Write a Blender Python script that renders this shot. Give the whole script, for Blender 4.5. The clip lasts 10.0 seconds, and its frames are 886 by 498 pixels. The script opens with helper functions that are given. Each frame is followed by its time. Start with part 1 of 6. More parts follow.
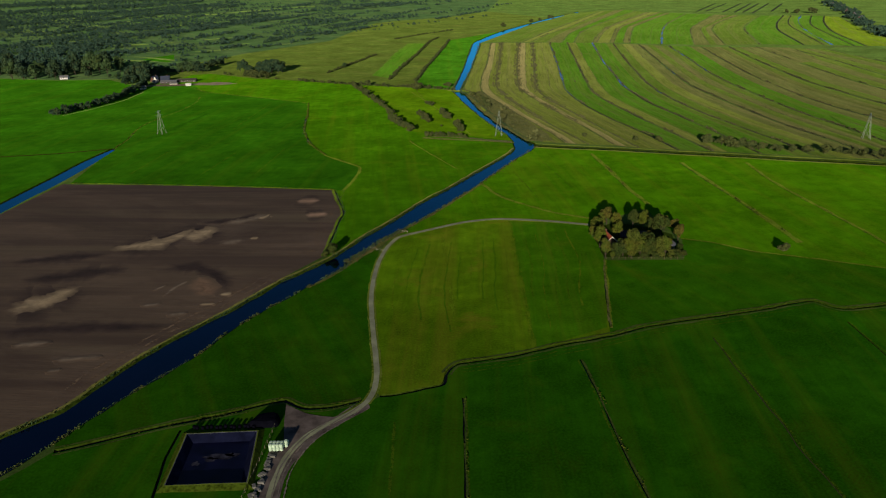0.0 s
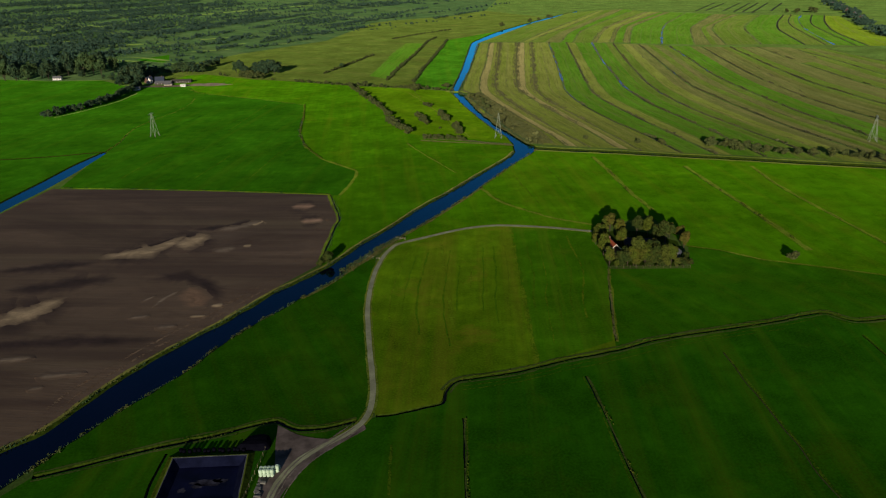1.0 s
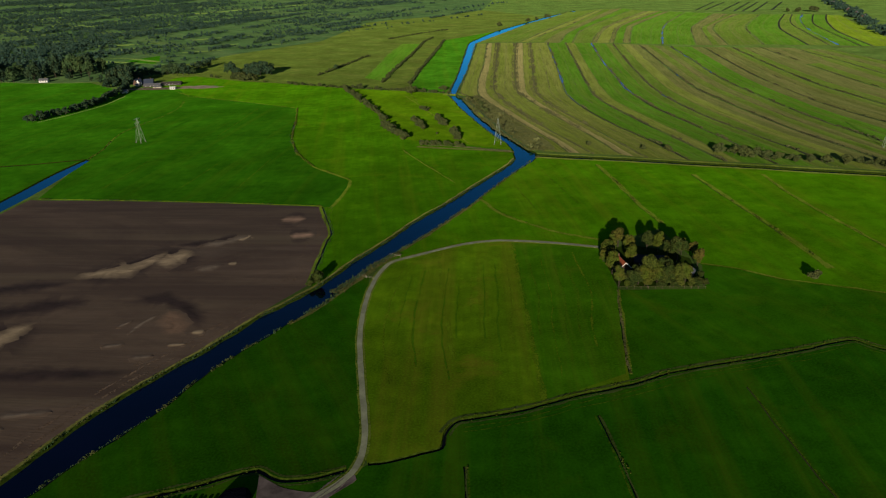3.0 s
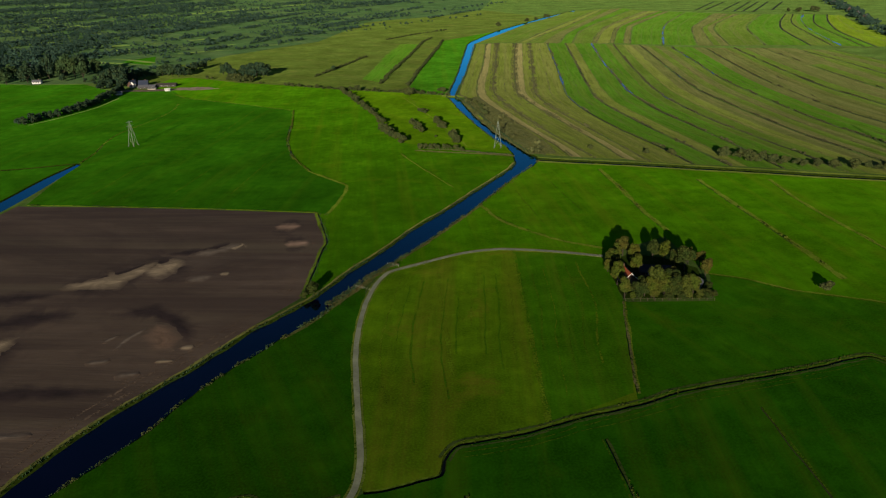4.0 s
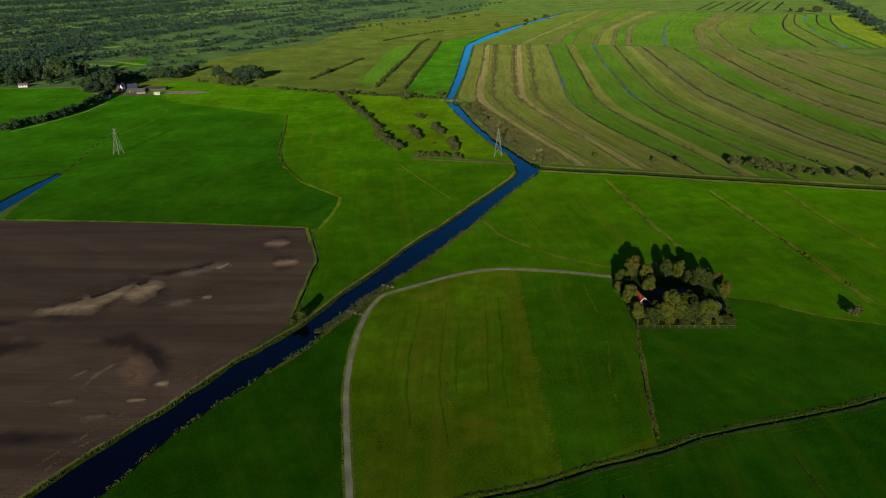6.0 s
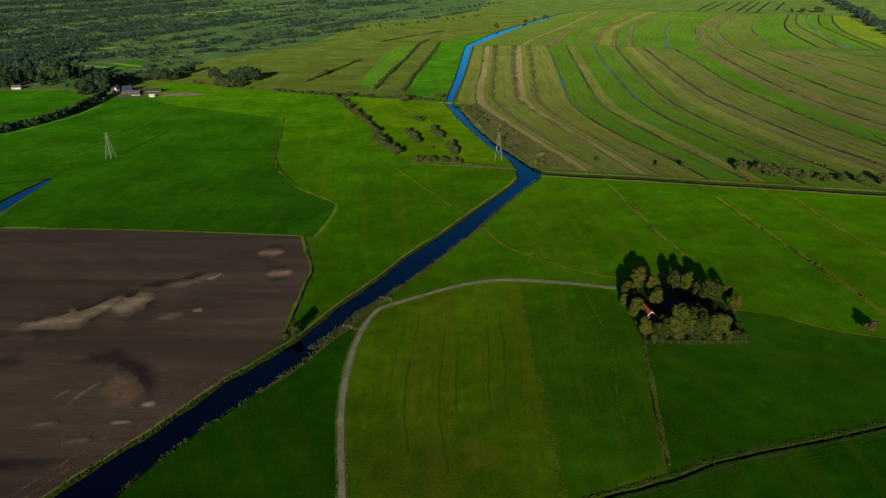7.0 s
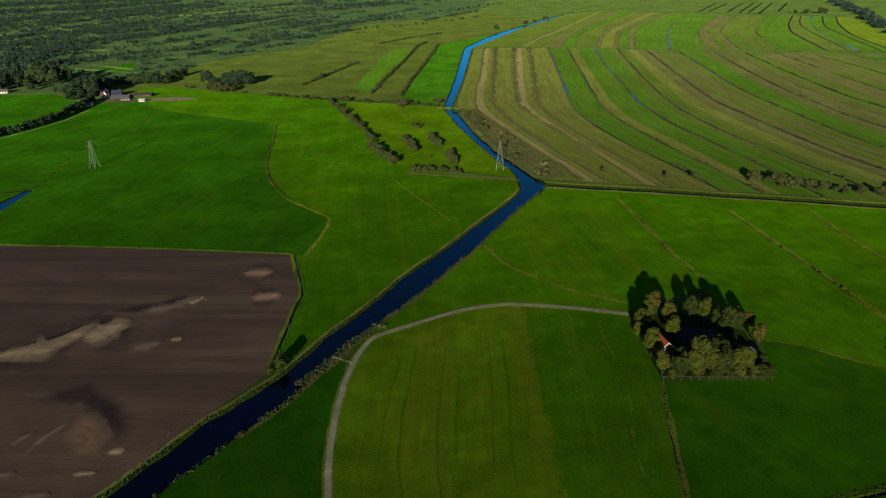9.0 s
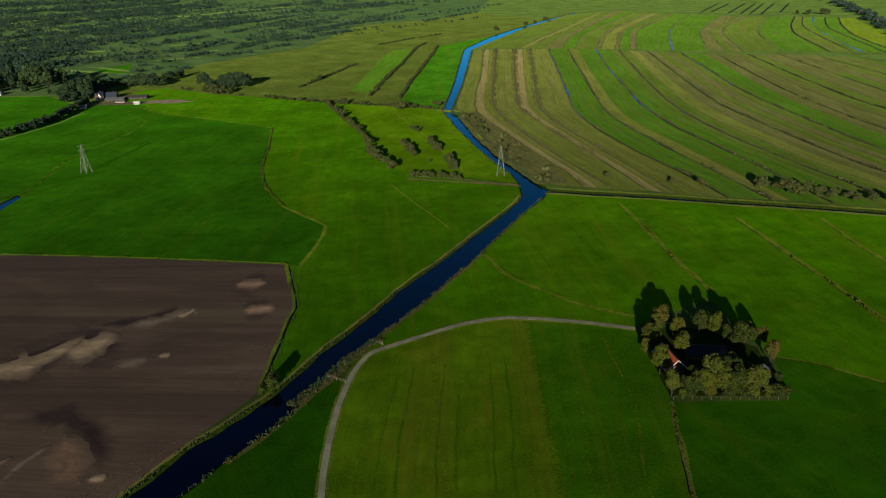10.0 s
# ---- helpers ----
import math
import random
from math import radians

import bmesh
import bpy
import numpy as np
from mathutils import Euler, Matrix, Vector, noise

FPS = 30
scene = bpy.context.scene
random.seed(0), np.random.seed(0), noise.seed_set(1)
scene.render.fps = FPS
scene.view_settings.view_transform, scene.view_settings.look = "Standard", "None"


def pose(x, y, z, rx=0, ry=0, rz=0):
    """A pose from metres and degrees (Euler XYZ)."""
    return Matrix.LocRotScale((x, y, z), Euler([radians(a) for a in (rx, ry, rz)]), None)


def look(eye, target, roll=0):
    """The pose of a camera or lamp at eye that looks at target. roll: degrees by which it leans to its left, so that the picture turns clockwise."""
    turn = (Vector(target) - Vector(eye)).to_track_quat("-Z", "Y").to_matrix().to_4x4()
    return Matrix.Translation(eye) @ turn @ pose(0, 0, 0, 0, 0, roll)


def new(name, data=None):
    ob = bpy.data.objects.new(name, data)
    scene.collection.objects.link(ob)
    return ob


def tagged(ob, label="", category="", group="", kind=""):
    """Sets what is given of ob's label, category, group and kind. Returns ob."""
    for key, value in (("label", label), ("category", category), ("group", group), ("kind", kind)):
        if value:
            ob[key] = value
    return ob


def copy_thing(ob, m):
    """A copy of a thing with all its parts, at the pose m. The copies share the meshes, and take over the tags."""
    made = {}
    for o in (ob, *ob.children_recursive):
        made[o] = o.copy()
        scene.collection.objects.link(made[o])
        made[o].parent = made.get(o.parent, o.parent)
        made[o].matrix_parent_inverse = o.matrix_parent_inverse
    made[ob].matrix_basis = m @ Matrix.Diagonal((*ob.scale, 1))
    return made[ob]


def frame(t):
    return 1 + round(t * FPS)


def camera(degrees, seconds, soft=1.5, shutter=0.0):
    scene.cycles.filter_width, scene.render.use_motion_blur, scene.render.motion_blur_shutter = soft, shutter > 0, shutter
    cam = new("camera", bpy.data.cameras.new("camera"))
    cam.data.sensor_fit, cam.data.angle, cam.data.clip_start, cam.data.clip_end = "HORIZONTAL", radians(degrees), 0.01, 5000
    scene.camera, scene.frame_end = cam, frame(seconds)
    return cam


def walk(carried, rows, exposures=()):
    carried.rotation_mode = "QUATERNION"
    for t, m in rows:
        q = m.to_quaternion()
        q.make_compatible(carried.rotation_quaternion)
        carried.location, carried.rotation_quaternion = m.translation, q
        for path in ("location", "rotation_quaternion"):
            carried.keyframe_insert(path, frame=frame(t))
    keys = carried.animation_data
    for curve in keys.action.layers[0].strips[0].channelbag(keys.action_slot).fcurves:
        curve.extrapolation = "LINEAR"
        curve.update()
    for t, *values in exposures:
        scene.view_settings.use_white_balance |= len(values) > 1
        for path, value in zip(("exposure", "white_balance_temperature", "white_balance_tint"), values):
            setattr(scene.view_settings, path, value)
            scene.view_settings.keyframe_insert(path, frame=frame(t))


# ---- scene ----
import mathutils
import mathutils.geometry

# camera: flies level at 120 m, looking about 23 degrees down
cam = camera(64.8, 10.0, 1.15)
EXPOSURE = 0.09
ROWS = [
    (0.0, 0.00, 0.00, 119.97, 0.000, 22.704, -1.352),
    (0.5, -0.09, 5.07, 119.95, -0.080, 22.739, -1.357),
    (1.0, -0.15, 10.15, 119.93, -0.156, 22.772, -1.362),
    (1.5, -0.21, 15.27, 119.94, -0.229, 22.801, -1.367),
    (2.0, -0.26, 20.42, 119.95, -0.298, 22.828, -1.371),
    (2.5, -0.29, 25.58, 119.98, -0.363, 22.853, -1.376),
    (3.0, -0.31, 30.76, 120.01, -0.425, 22.874, -1.380),
    (3.5, -0.31, 35.96, 120.04, -0.483, 22.892, -1.383),
    (4.0, -0.30, 41.17, 120.08, -0.538, 22.909, -1.387),
    (4.5, -0.27, 46.41, 120.12, -0.589, 22.921, -1.390),
    (5.0, -0.23, 51.64, 120.15, -0.637, 22.932, -1.393),
    (5.5, -0.18, 56.89, 120.18, -0.680, 22.940, -1.396),
    (6.0, -0.10, 62.15, 120.21, -0.721, 22.944, -1.399),
    (6.5, -0.02, 67.39, 120.23, -0.758, 22.946, -1.401),
    (7.0, 0.09, 72.65, 120.24, -0.791, 22.946, -1.403),
    (7.5, 0.21, 77.92, 120.24, -0.821, 22.943, -1.405),
    (8.0, 0.35, 83.17, 120.23, -0.846, 22.936, -1.407),
    (8.5, 0.50, 88.41, 120.20, -0.868, 22.928, -1.408),
    (9.0, 0.68, 93.65, 120.15, -0.888, 22.916, -1.410),
    (9.5, 0.87, 98.88, 120.09, -0.903, 22.902, -1.411),
    (10.0, 1.08, 104.10, 120.00, -0.915, 22.884, -1.411),
]


def aim(x, y, z, yaw, down, lean):
    a, b = radians(yaw), radians(down)
    return look((x, y, z), (x - math.sin(a) * math.cos(b), y + math.cos(a) * math.cos(b), z - math.sin(b)), lean)


walk(cam, [(t, aim(*r)) for t, *r in ROWS], exposures=[(0.0, EXPOSURE), (10.0, EXPOSURE)])

# ---- light: low clear sun behind the camera ----
SUN_EL, SUN_AZ = 13.3, 190.3
world = bpy.data.worlds.new("sky")
scene.world = world
world.use_nodes = True
wn = world.node_tree.nodes
sky = wn.new("ShaderNodeTexSky")
sky.sky_type = "NISHITA"
sky.sun_disc = False
sky.sun_elevation, sky.sun_rotation = radians(SUN_EL), radians(SUN_AZ)
sky.air_density, sky.dust_density, sky.ozone_density = 1.0, 0.05, 3.5
wn["Background"].inputs["Strength"].default_value = 0.056
world.node_tree.links.new(sky.outputs[0], wn["Background"].inputs["Color"])
sun = new("sun", bpy.data.lights.new("sun", "SUN"))
sun.data.energy, sun.data.angle, sun.data.color = 5.0, radians(0.55), (1.0, 0.87, 0.66)
az, el = radians(SUN_AZ), radians(SUN_EL)
sun.matrix_world = look((500 * math.sin(az) * math.cos(el), 500 * math.cos(az) * math.cos(el), 500 * math.sin(el)), (0, 0, 0))

# ---- materials ----


class Mat:
    """A node material under construction."""

    def __init__(self, name, rough=0.85, metal=0.0):
        self.m = bpy.data.materials.new(name)
        self.m.use_nodes = True
        self.t = self.m.node_tree
        self.b = self.t.nodes["Principled BSDF"]
        self.b.inputs["Roughness"].default_value = rough
        self.b.inputs["Metallic"].default_value = metal
        self.b.inputs["Specular IOR Level"].default_value = 0.2
        self.pos = self.t.nodes.new("ShaderNodeNewGeometry").outputs["Position"]

    def put(self, kind, **inputs):
        n = self.t.nodes.new(kind)
        for k, v in inputs.items():
            n.inputs[k.replace("_", " ")].default_value = v
        return n

    def link(self, a, b):
        self.t.links.new(a, b)

    def noise(self, size, stretch=(1, 1, 1), turn=0.0, detail=4.0, rough=0.55, warp=0.0):
        mp = self.put("ShaderNodeMapping")
        mp.inputs["Scale"].default_value = [s / size for s in stretch]
        rot = self.put("ShaderNodeMapping")
        rot.inputs["Rotation"].default_value = (0, 0, radians(turn))
        self.link(self.pos, rot.inputs["Vector"])
        self.link(rot.outputs[0], mp.inputs["Vector"])
        n = self.put("ShaderNodeTexNoise", Scale=1.0, Detail=detail, Roughness=rough, Distortion=warp)
        self.link(mp.outputs[0], n.inputs["Vector"])
        return n.outputs["Fac"]

    def ramp(self, fac, lo, hi, a=(0, 0, 0), b=(1, 1, 1)):
        r = self.put("ShaderNodeValToRGB")
        e = r.color_ramp.elements
        e[0].position, e[1].position = lo, hi
        e[0].color, e[1].color = (*a, 1), (*b, 1)
        self.link(fac, r.inputs["Fac"])
        return r.outputs["Color"]

    def mix(self, fac, a, b, mode="MIX"):
        n = self.t.nodes.new("ShaderNodeMix")
        n.data_type, n.blend_type = "RGBA", mode
        for sock, v in ((n.inputs[0], fac), (n.inputs[6], a), (n.inputs[7], b)):
            if isinstance(v, (int, float)):
                sock.default_value = v
            elif isinstance(v, tuple):
                sock.default_value = (*v, 1)
            else:
                self.link(v, sock)
        return n.outputs[2]

    def colour(self, c):
        if isinstance(c, tuple):
            self.b.inputs["Base Color"].default_value = (*c, 1)
        else:
            self.link(c, self.b.inputs["Base Color"])
        return self

    def bump(self, fac, strength, dist):
        n = self.put("ShaderNodeBump", Strength=strength, Distance=dist)
        self.link(fac, n.inputs["Height"])
        self.link(n.outputs[0], self.b.inputs["Normal"])
        return self

    def island(self):
        return self.t.nodes.new("ShaderNodeNewGeometry").outputs["Random Per Island"]

    def random(self):
        return self.t.nodes.new("ShaderNodeObjectInfo").outputs["Random"]


def scaled(c, k):
    return tuple(v * k for v in c)


def frayed(m, cover):
    """Let a strip thin out towards its edges (its rim layer runs 0 to 1), so that the ground below shows between tufts."""
    rim = m.t.nodes.new("ShaderNodeAttribute")
    rim.attribute_name = "rim"
    k = m.t.nodes.new("ShaderNodeMath")
    k.operation = "SUBTRACT"
    grain = m.mix(0.6, m.noise(5.0, detail=4, rough=0.6), m.noise(0.7, detail=4, rough=0.65))
    m.link(grain, k.inputs[0])
    half = m.t.nodes.new("ShaderNodeMath")
    half.operation = "MULTIPLY"
    half.inputs[1].default_value = 0.42
    m.link(rim.outputs["Fac"], half.inputs[0])
    m.link(half.outputs[0], k.inputs[1])
    clear = m.put("ShaderNodeBsdfTransparent")
    both = m.put("ShaderNodeMixShader")
    m.link(m.ramp(k.outputs[0], 0.415 - cover, 0.44 - cover), both.inputs[0])
    m.link(clear.outputs[0], both.inputs[1])
    m.link(m.b.outputs[0], both.inputs[2])
    m.link(both.outputs[0], m.t.nodes["Material Output"].inputs["Surface"])


def grass(name, base, dry=(0.085, 0.08, 0.006), patch=0.35, lines=0.35, turn=0.0, width=9.0, cover=None):
    """Pasture: large worn patches, long tracks left by mowing, tufts."""
    m = Mat(name, 0.9)
    c = m.mix(m.ramp(m.noise(38, detail=5), 0.36, 0.66), scaled(base, 0.7), scaled(base, 1.3))
    c = m.mix(m.ramp(m.noise(11, detail=6, rough=0.65, warp=0.5), 0.5, 0.72, (0, 0, 0), (0.6, 0.6, 0.6)), c, m.mix(1.0, c, (1.8, 1.5, 1.25), "MULTIPLY"))
    c = m.mix(m.ramp(m.noise(7, detail=4), 0.35, 0.7), c, m.mix(1.0, c, (0.60, 0.66, 0.60), "MULTIPLY"))
    streak = m.noise(width, (1, 0.035, 1), turn, 3)
    c = m.mix(m.mix(1.0, m.ramp(streak, 0.49, 0.70), (lines, lines, lines), "MULTIPLY"), c, dry)
    fine = m.noise(1.6, (1, 0.05, 1), turn, 3)
    c = m.mix(m.ramp(fine, 0.35, 0.75, (0, 0, 0), (0.45, 0.45, 0.45)), c, scaled(base, 0.55))
    worn = m.noise(23, (1, 1, 1), 30, 6, 0.62, 0.4)
    c = m.mix(m.mix(1.0, m.ramp(worn, 0.56, 0.75), (patch, patch, patch), "MULTIPLY"), c, dry)
    tuft = m.noise(0.7, detail=3)
    c = m.mix(m.ramp(tuft, 0.4, 0.75, (0, 0, 0), (0.4, 0.4, 0.4)), c, scaled(base, 1.7))
    m.colour(c).bump(tuft, 0.42, 0.1)
    m.b.inputs["Specular IOR Level"].default_value = 0.0
    m.b.inputs["Sheen Weight"].default_value = 0.6
    m.b.inputs["Sheen Roughness"].default_value = 0.35
    m.link(m.mix(1.0, c, (3.2, 3.2, 3.2), "MULTIPLY"), m.b.inputs["Sheen Tint"])
    if cover is not None:
        frayed(m, cover)
    return m.m


def leafy(name, dark, light, warm):
    m = Mat(name, 0.8)
    m.b.inputs["Specular IOR Level"].default_value = 0.05
    c = m.mix(m.island(), dark, light)
    c = m.mix(m.ramp(m.noise(3.0, detail=2), 0.45, 0.7), c, warm)
    c = m.mix(m.ramp(m.random(), 0.1, 0.9, (0, 0, 0), (0.5, 0.5, 0.5)), c, m.mix(1.0, c, (1.18, 1.06, 0.85), "MULTIPLY"))
    m.colour(c)
    return m.m


def plain(name, base, rough=0.6, metal=0.0, grain=0.4, size=0.6, spec=0.2):
    m = Mat(name, rough, metal)
    m.b.inputs["Specular IOR Level"].default_value = spec
    n = m.noise(size, detail=5)
    c = m.mix(m.ramp(n, 0.3, 0.7), scaled(base, 1 - grain), scaled(base, 1 + grain * 0.5))
    m.colour(c).bump(n, 0.3, 0.03)
    return m.m


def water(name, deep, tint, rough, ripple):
    """Dark peaty water under a boosted Fresnel gloss; tint paints the sky's blue reflection."""
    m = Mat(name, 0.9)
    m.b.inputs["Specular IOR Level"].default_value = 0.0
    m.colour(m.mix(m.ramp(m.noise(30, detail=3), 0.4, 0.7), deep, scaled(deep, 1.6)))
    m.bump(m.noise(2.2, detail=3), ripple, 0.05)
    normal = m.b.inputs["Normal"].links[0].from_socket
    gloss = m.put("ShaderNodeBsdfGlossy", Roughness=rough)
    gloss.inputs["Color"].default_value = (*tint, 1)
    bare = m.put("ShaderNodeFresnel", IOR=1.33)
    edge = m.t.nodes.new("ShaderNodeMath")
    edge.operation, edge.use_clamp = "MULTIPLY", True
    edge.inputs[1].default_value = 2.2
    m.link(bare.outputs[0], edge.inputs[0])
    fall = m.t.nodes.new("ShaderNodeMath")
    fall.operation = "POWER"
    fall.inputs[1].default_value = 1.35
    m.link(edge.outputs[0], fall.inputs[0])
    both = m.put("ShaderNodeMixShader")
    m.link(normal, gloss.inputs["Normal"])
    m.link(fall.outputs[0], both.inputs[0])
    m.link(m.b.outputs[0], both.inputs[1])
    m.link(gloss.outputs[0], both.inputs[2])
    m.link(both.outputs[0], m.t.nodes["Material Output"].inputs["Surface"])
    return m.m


def reedland(name, base, dry, edge):
    """Strip land: streaks run along the strip by its own coordinates (metres across, metres along), rough growth at its edges."""
    m = Mat(name, 0.9)
    m.b.inputs["Specular IOR Level"].default_value = 0.0
    uv = m.t.nodes.new("ShaderNodeUVMap")
    uv.uv_map = "strip"
    m.pos = uv.outputs[0]
    c = m.mix(m.ramp(m.noise(45, (0.5, 0.5, 1), 0, 5), 0.4, 0.62), scaled(base, 0.8), scaled(base, 1.2))
    c = m.mix(m.ramp(m.noise(7, (1, 0.03, 1), 0, 4), 0.45, 0.68, (0, 0, 0), (0.8, 0.8, 0.8)), c, dry)
    c = m.mix(m.ramp(m.noise(2.2, (1, 0.05, 1), 0, 3), 0.45, 0.7, (0, 0, 0), (0.75, 0.75, 0.75)), c, scaled(base, 0.55))
    c = m.mix(m.ramp(m.noise(9, (1, 0.3, 1), 0, 6, 0.68, 0.6), 0.54, 0.68, (0, 0, 0), (0.7, 0.7, 0.7)), c, edge)
    rim = m.t.nodes.new("ShaderNodeAttribute")
    rim.attribute_name = "rim"
    k = m.t.nodes.new("ShaderNodeMath")
    k.operation = "ADD"
    m.link(rim.outputs["Fac"], k.inputs[0])
    m.link(m.noise(5, (1, 0.2, 1), 0, 5, 0.65), k.inputs[1])
    c = m.mix(m.ramp(k.outputs[0], 0.78, 0.98, (0, 0, 0), (0.8, 0.8, 0.8)), c, edge)
    speck = m.noise(3.2, (1, 0.35, 1), 0, 5, 0.7, 0.4)
    c = m.mix(m.ramp(speck, 0.56, 0.68, (0, 0, 0), (0.6, 0.6, 0.6)), c, scaled(base, 0.5))
    c = m.mix(m.ramp(speck, 0.32, 0.44, (0.5, 0.5, 0.5), (0, 0, 0)), c, scaled(dry, 1.25))
    tuft = m.noise(1.2, detail=3)
    c = m.mix(m.ramp(tuft, 0.4, 0.7, (0, 0, 0), (0.45, 0.45, 0.45)), c, scaled(base, 1.6))
    m.colour(c).bump(tuft, 0.6, 0.2)
    m.b.inputs["Sheen Weight"].default_value = 0.6
    m.b.inputs["Sheen Roughness"].default_value = 0.35
    m.link(m.mix(1.0, c, (3.2, 3.2, 3.2), "MULTIPLY"), m.b.inputs["Sheen Tint"])
    return m.m


MAT = {}
MAT["ground"] = grass("meadow_grass", (0.040, 0.070, 0.015), (0.060, 0.068, 0.018), patch=0.5, lines=0.25)
MAT["lush"] = grass("lush_grass", (0.0148, 0.065, 0.002), (0.050, 0.075, 0.004), patch=0.12, lines=0.16, turn=8)
MAT["north"] = grass("grazed_grass", (0.037, 0.113, 0.0015), (0.092, 0.10, 0.006), patch=0.25, lines=0.3, turn=-5)
MAT["grazed"] = grass("cropped_grass", (0.056, 0.114, 0.003), (0.122, 0.098, 0.011), patch=0.7, lines=0.5, turn=3, width=13)
MAT["fresher"] = grass("fresher_cropped_grass", (0.031, 0.100, 0.002), (0.08, 0.098, 0.008), patch=0.4, lines=0.5, turn=3, width=9)
MAT["strip"] = grass("river_side_grass", (0.013, 0.060, 0.0015), patch=0.10, lines=0.15, turn=-25)
MAT["east"] = grass("shaded_green_grass", (0.0185, 0.075, 0.0016), (0.059, 0.086, 0.004), patch=0.4, lines=0.3, turn=-20)
MAT["near"] = grass("tall_ryegrass", (0.0132, 0.066, 0.0016), (0.055, 0.085, 0.004), patch=0.3, lines=0.5, turn=4, width=11)
MAT["trimeadow"] = grass("olive_river_meadow", (0.046, 0.102, 0.002), (0.092, 0.100, 0.008), patch=0.3, lines=0.2, turn=-30)
MAT["roughmeadow"] = grass("rough_olive_meadow", (0.044, 0.066, 0.011), (0.068, 0.066, 0.018), patch=0.6, lines=0.35, turn=-50, width=30)
MAT["verge"] = grass("dry_verge_grass", (0.094, 0.126, 0.018), (0.124, 0.132, 0.028), 0.5, 0.2, cover=0.16)
# undergrowth green, darkened further to hold the grove's shade
MAT["undergrowth"] = grass("shaded_undergrowth", (0.016, 0.03, 0.004), patch=0.2, lines=0.0)
MAT["marsh"] = grass("wet_meadow", (0.025, 0.050, 0.018), (0.050, 0.066, 0.024), patch=0.8, lines=0.5, turn=-43, width=40)
MAT["palegrass"] = grass("pale_mown_grass", (0.060, 0.094, 0.022), (0.10, 0.11, 0.034), patch=0.4, lines=0.3)
MAT["pressed"] = grass("dark_pressed_grass", (0.040, 0.098, 0.003), (0.055, 0.095, 0.004), patch=0.2, lines=0.1, cover=0.06)
MAT["ditchmargin"] = grass("ditch_margin_grass", (0.040, 0.062, 0.014), (0.085, 0.088, 0.030), 0.6, 0.2, width=3, cover=0.10)
MAT["faint"] = grass("pressed_grass", (0.040, 0.082, 0.004), (0.06, 0.085, 0.006), patch=0.3, lines=0.1, cover=0.05)
MAT["track"] = grass("trodden_grass", (0.082, 0.124, 0.010), (0.118, 0.132, 0.022), 0.6, 0.3, cover=0.10)
MAT["fadedtrack"] = grass("half_grown_track", (0.060, 0.104, 0.008), (0.090, 0.106, 0.016), 0.6, 0.3, cover=0.02)
MAT["reedbank"] = leafy("reed", (0.020, 0.046, 0.022), (0.052, 0.090, 0.045), (0.042, 0.070, 0.032))
EDGE = (0.054, 0.060, 0.020)
MAT["olive"] = reedland("reedland_olive", (0.041, 0.070, 0.009), (0.064, 0.072, 0.018), EDGE)
MAT["wolive"] = reedland("reedland_dry_olive", (0.063, 0.082, 0.014), (0.094, 0.093, 0.030), EDGE)
MAT["tan"] = reedland("reedland_mown", (0.104, 0.098, 0.036), (0.142, 0.122, 0.058), EDGE)
MAT["meadowgreen"] = reedland("strip_meadow", (0.032, 0.086, 0.006), (0.055, 0.085, 0.010), (0.04, 0.06, 0.01))
MAT["brown"] = reedland("reedland_stubble", (0.052, 0.062, 0.017), (0.080, 0.072, 0.029), EDGE)
MAT["fresh"] = reedland("fresh_meadow", (0.031, 0.077, 0.006), (0.052, 0.076, 0.011), (0.044, 0.064, 0.014))
MAT["dolive"] = reedland("reedland_dark_olive", (0.036, 0.060, 0.010), (0.066, 0.070, 0.02), EDGE)
MAT["dbrown"] = reedland("reedland_dark_stubble", (0.047, 0.056, 0.014), (0.080, 0.074, 0.028), EDGE)
MAT["roughline"] = grass("rough_ditch_edge", (0.046, 0.050, 0.020), (0.085, 0.076, 0.034), 0.6, 0.4, width=3, cover=0.14)
MAT["tanline"] = grass("dry_furrow_edge", (0.098, 0.094, 0.034), (0.135, 0.118, 0.052), 0.6, 0.3, width=3, cover=0.08)
MAT["roughtan"] = grass("rough_tan_grass", (0.074, 0.084, 0.022), (0.125, 0.115, 0.045), 0.7, 0.3, width=3, cover=0.14)
MAT["reedground"] = grass("reedy_ground", (0.060, 0.066, 0.022), (0.12, 0.10, 0.04), 0.6, 0.4, width=3)
MAT["headland"] = grass("driven_soil", (0.105, 0.070, 0.050), (0.13, 0.095, 0.07), 0.5, 0.3, cover=-0.04)
MAT["wheelmark"] = grass("pale_wheel_marks", (0.112, 0.078, 0.056), (0.125, 0.09, 0.065), 0.5, 0.3, cover=0.02)
MAT["bright"] = grass("bright_meadow", (0.024, 0.090, 0.004), patch=0.15, lines=0.15)
MAT["midmeadow"] = grass("river_meadow", (0.029, 0.092, 0.0015), (0.085, 0.095, 0.005), patch=0.3, lines=0.25, turn=-5)
MAT["banktan"] = grass("dry_bank_grass", (0.130, 0.132, 0.034), (0.165, 0.15, 0.058), 0.5, 0.2, cover=0.18)
MAT["streak"] = grass("yellowed_grass", (0.070, 0.120, 0.005), (0.094, 0.118, 0.010), patch=0.5, lines=0.3, cover=0.04)
MAT["yellow"] = reedland("yellow_green_crop", (0.056, 0.092, 0.006), (0.074, 0.092, 0.008), EDGE)
MAT["ditch"] = plain("wet_peat_bank", (0.030, 0.040, 0.008), 0.9, 0, 0.5, 0.8)
MAT["bankgrass"] = plain("bank_grass", (0.028, 0.046, 0.005), 0.9, 0, 0.6, 1.2, 0.0)
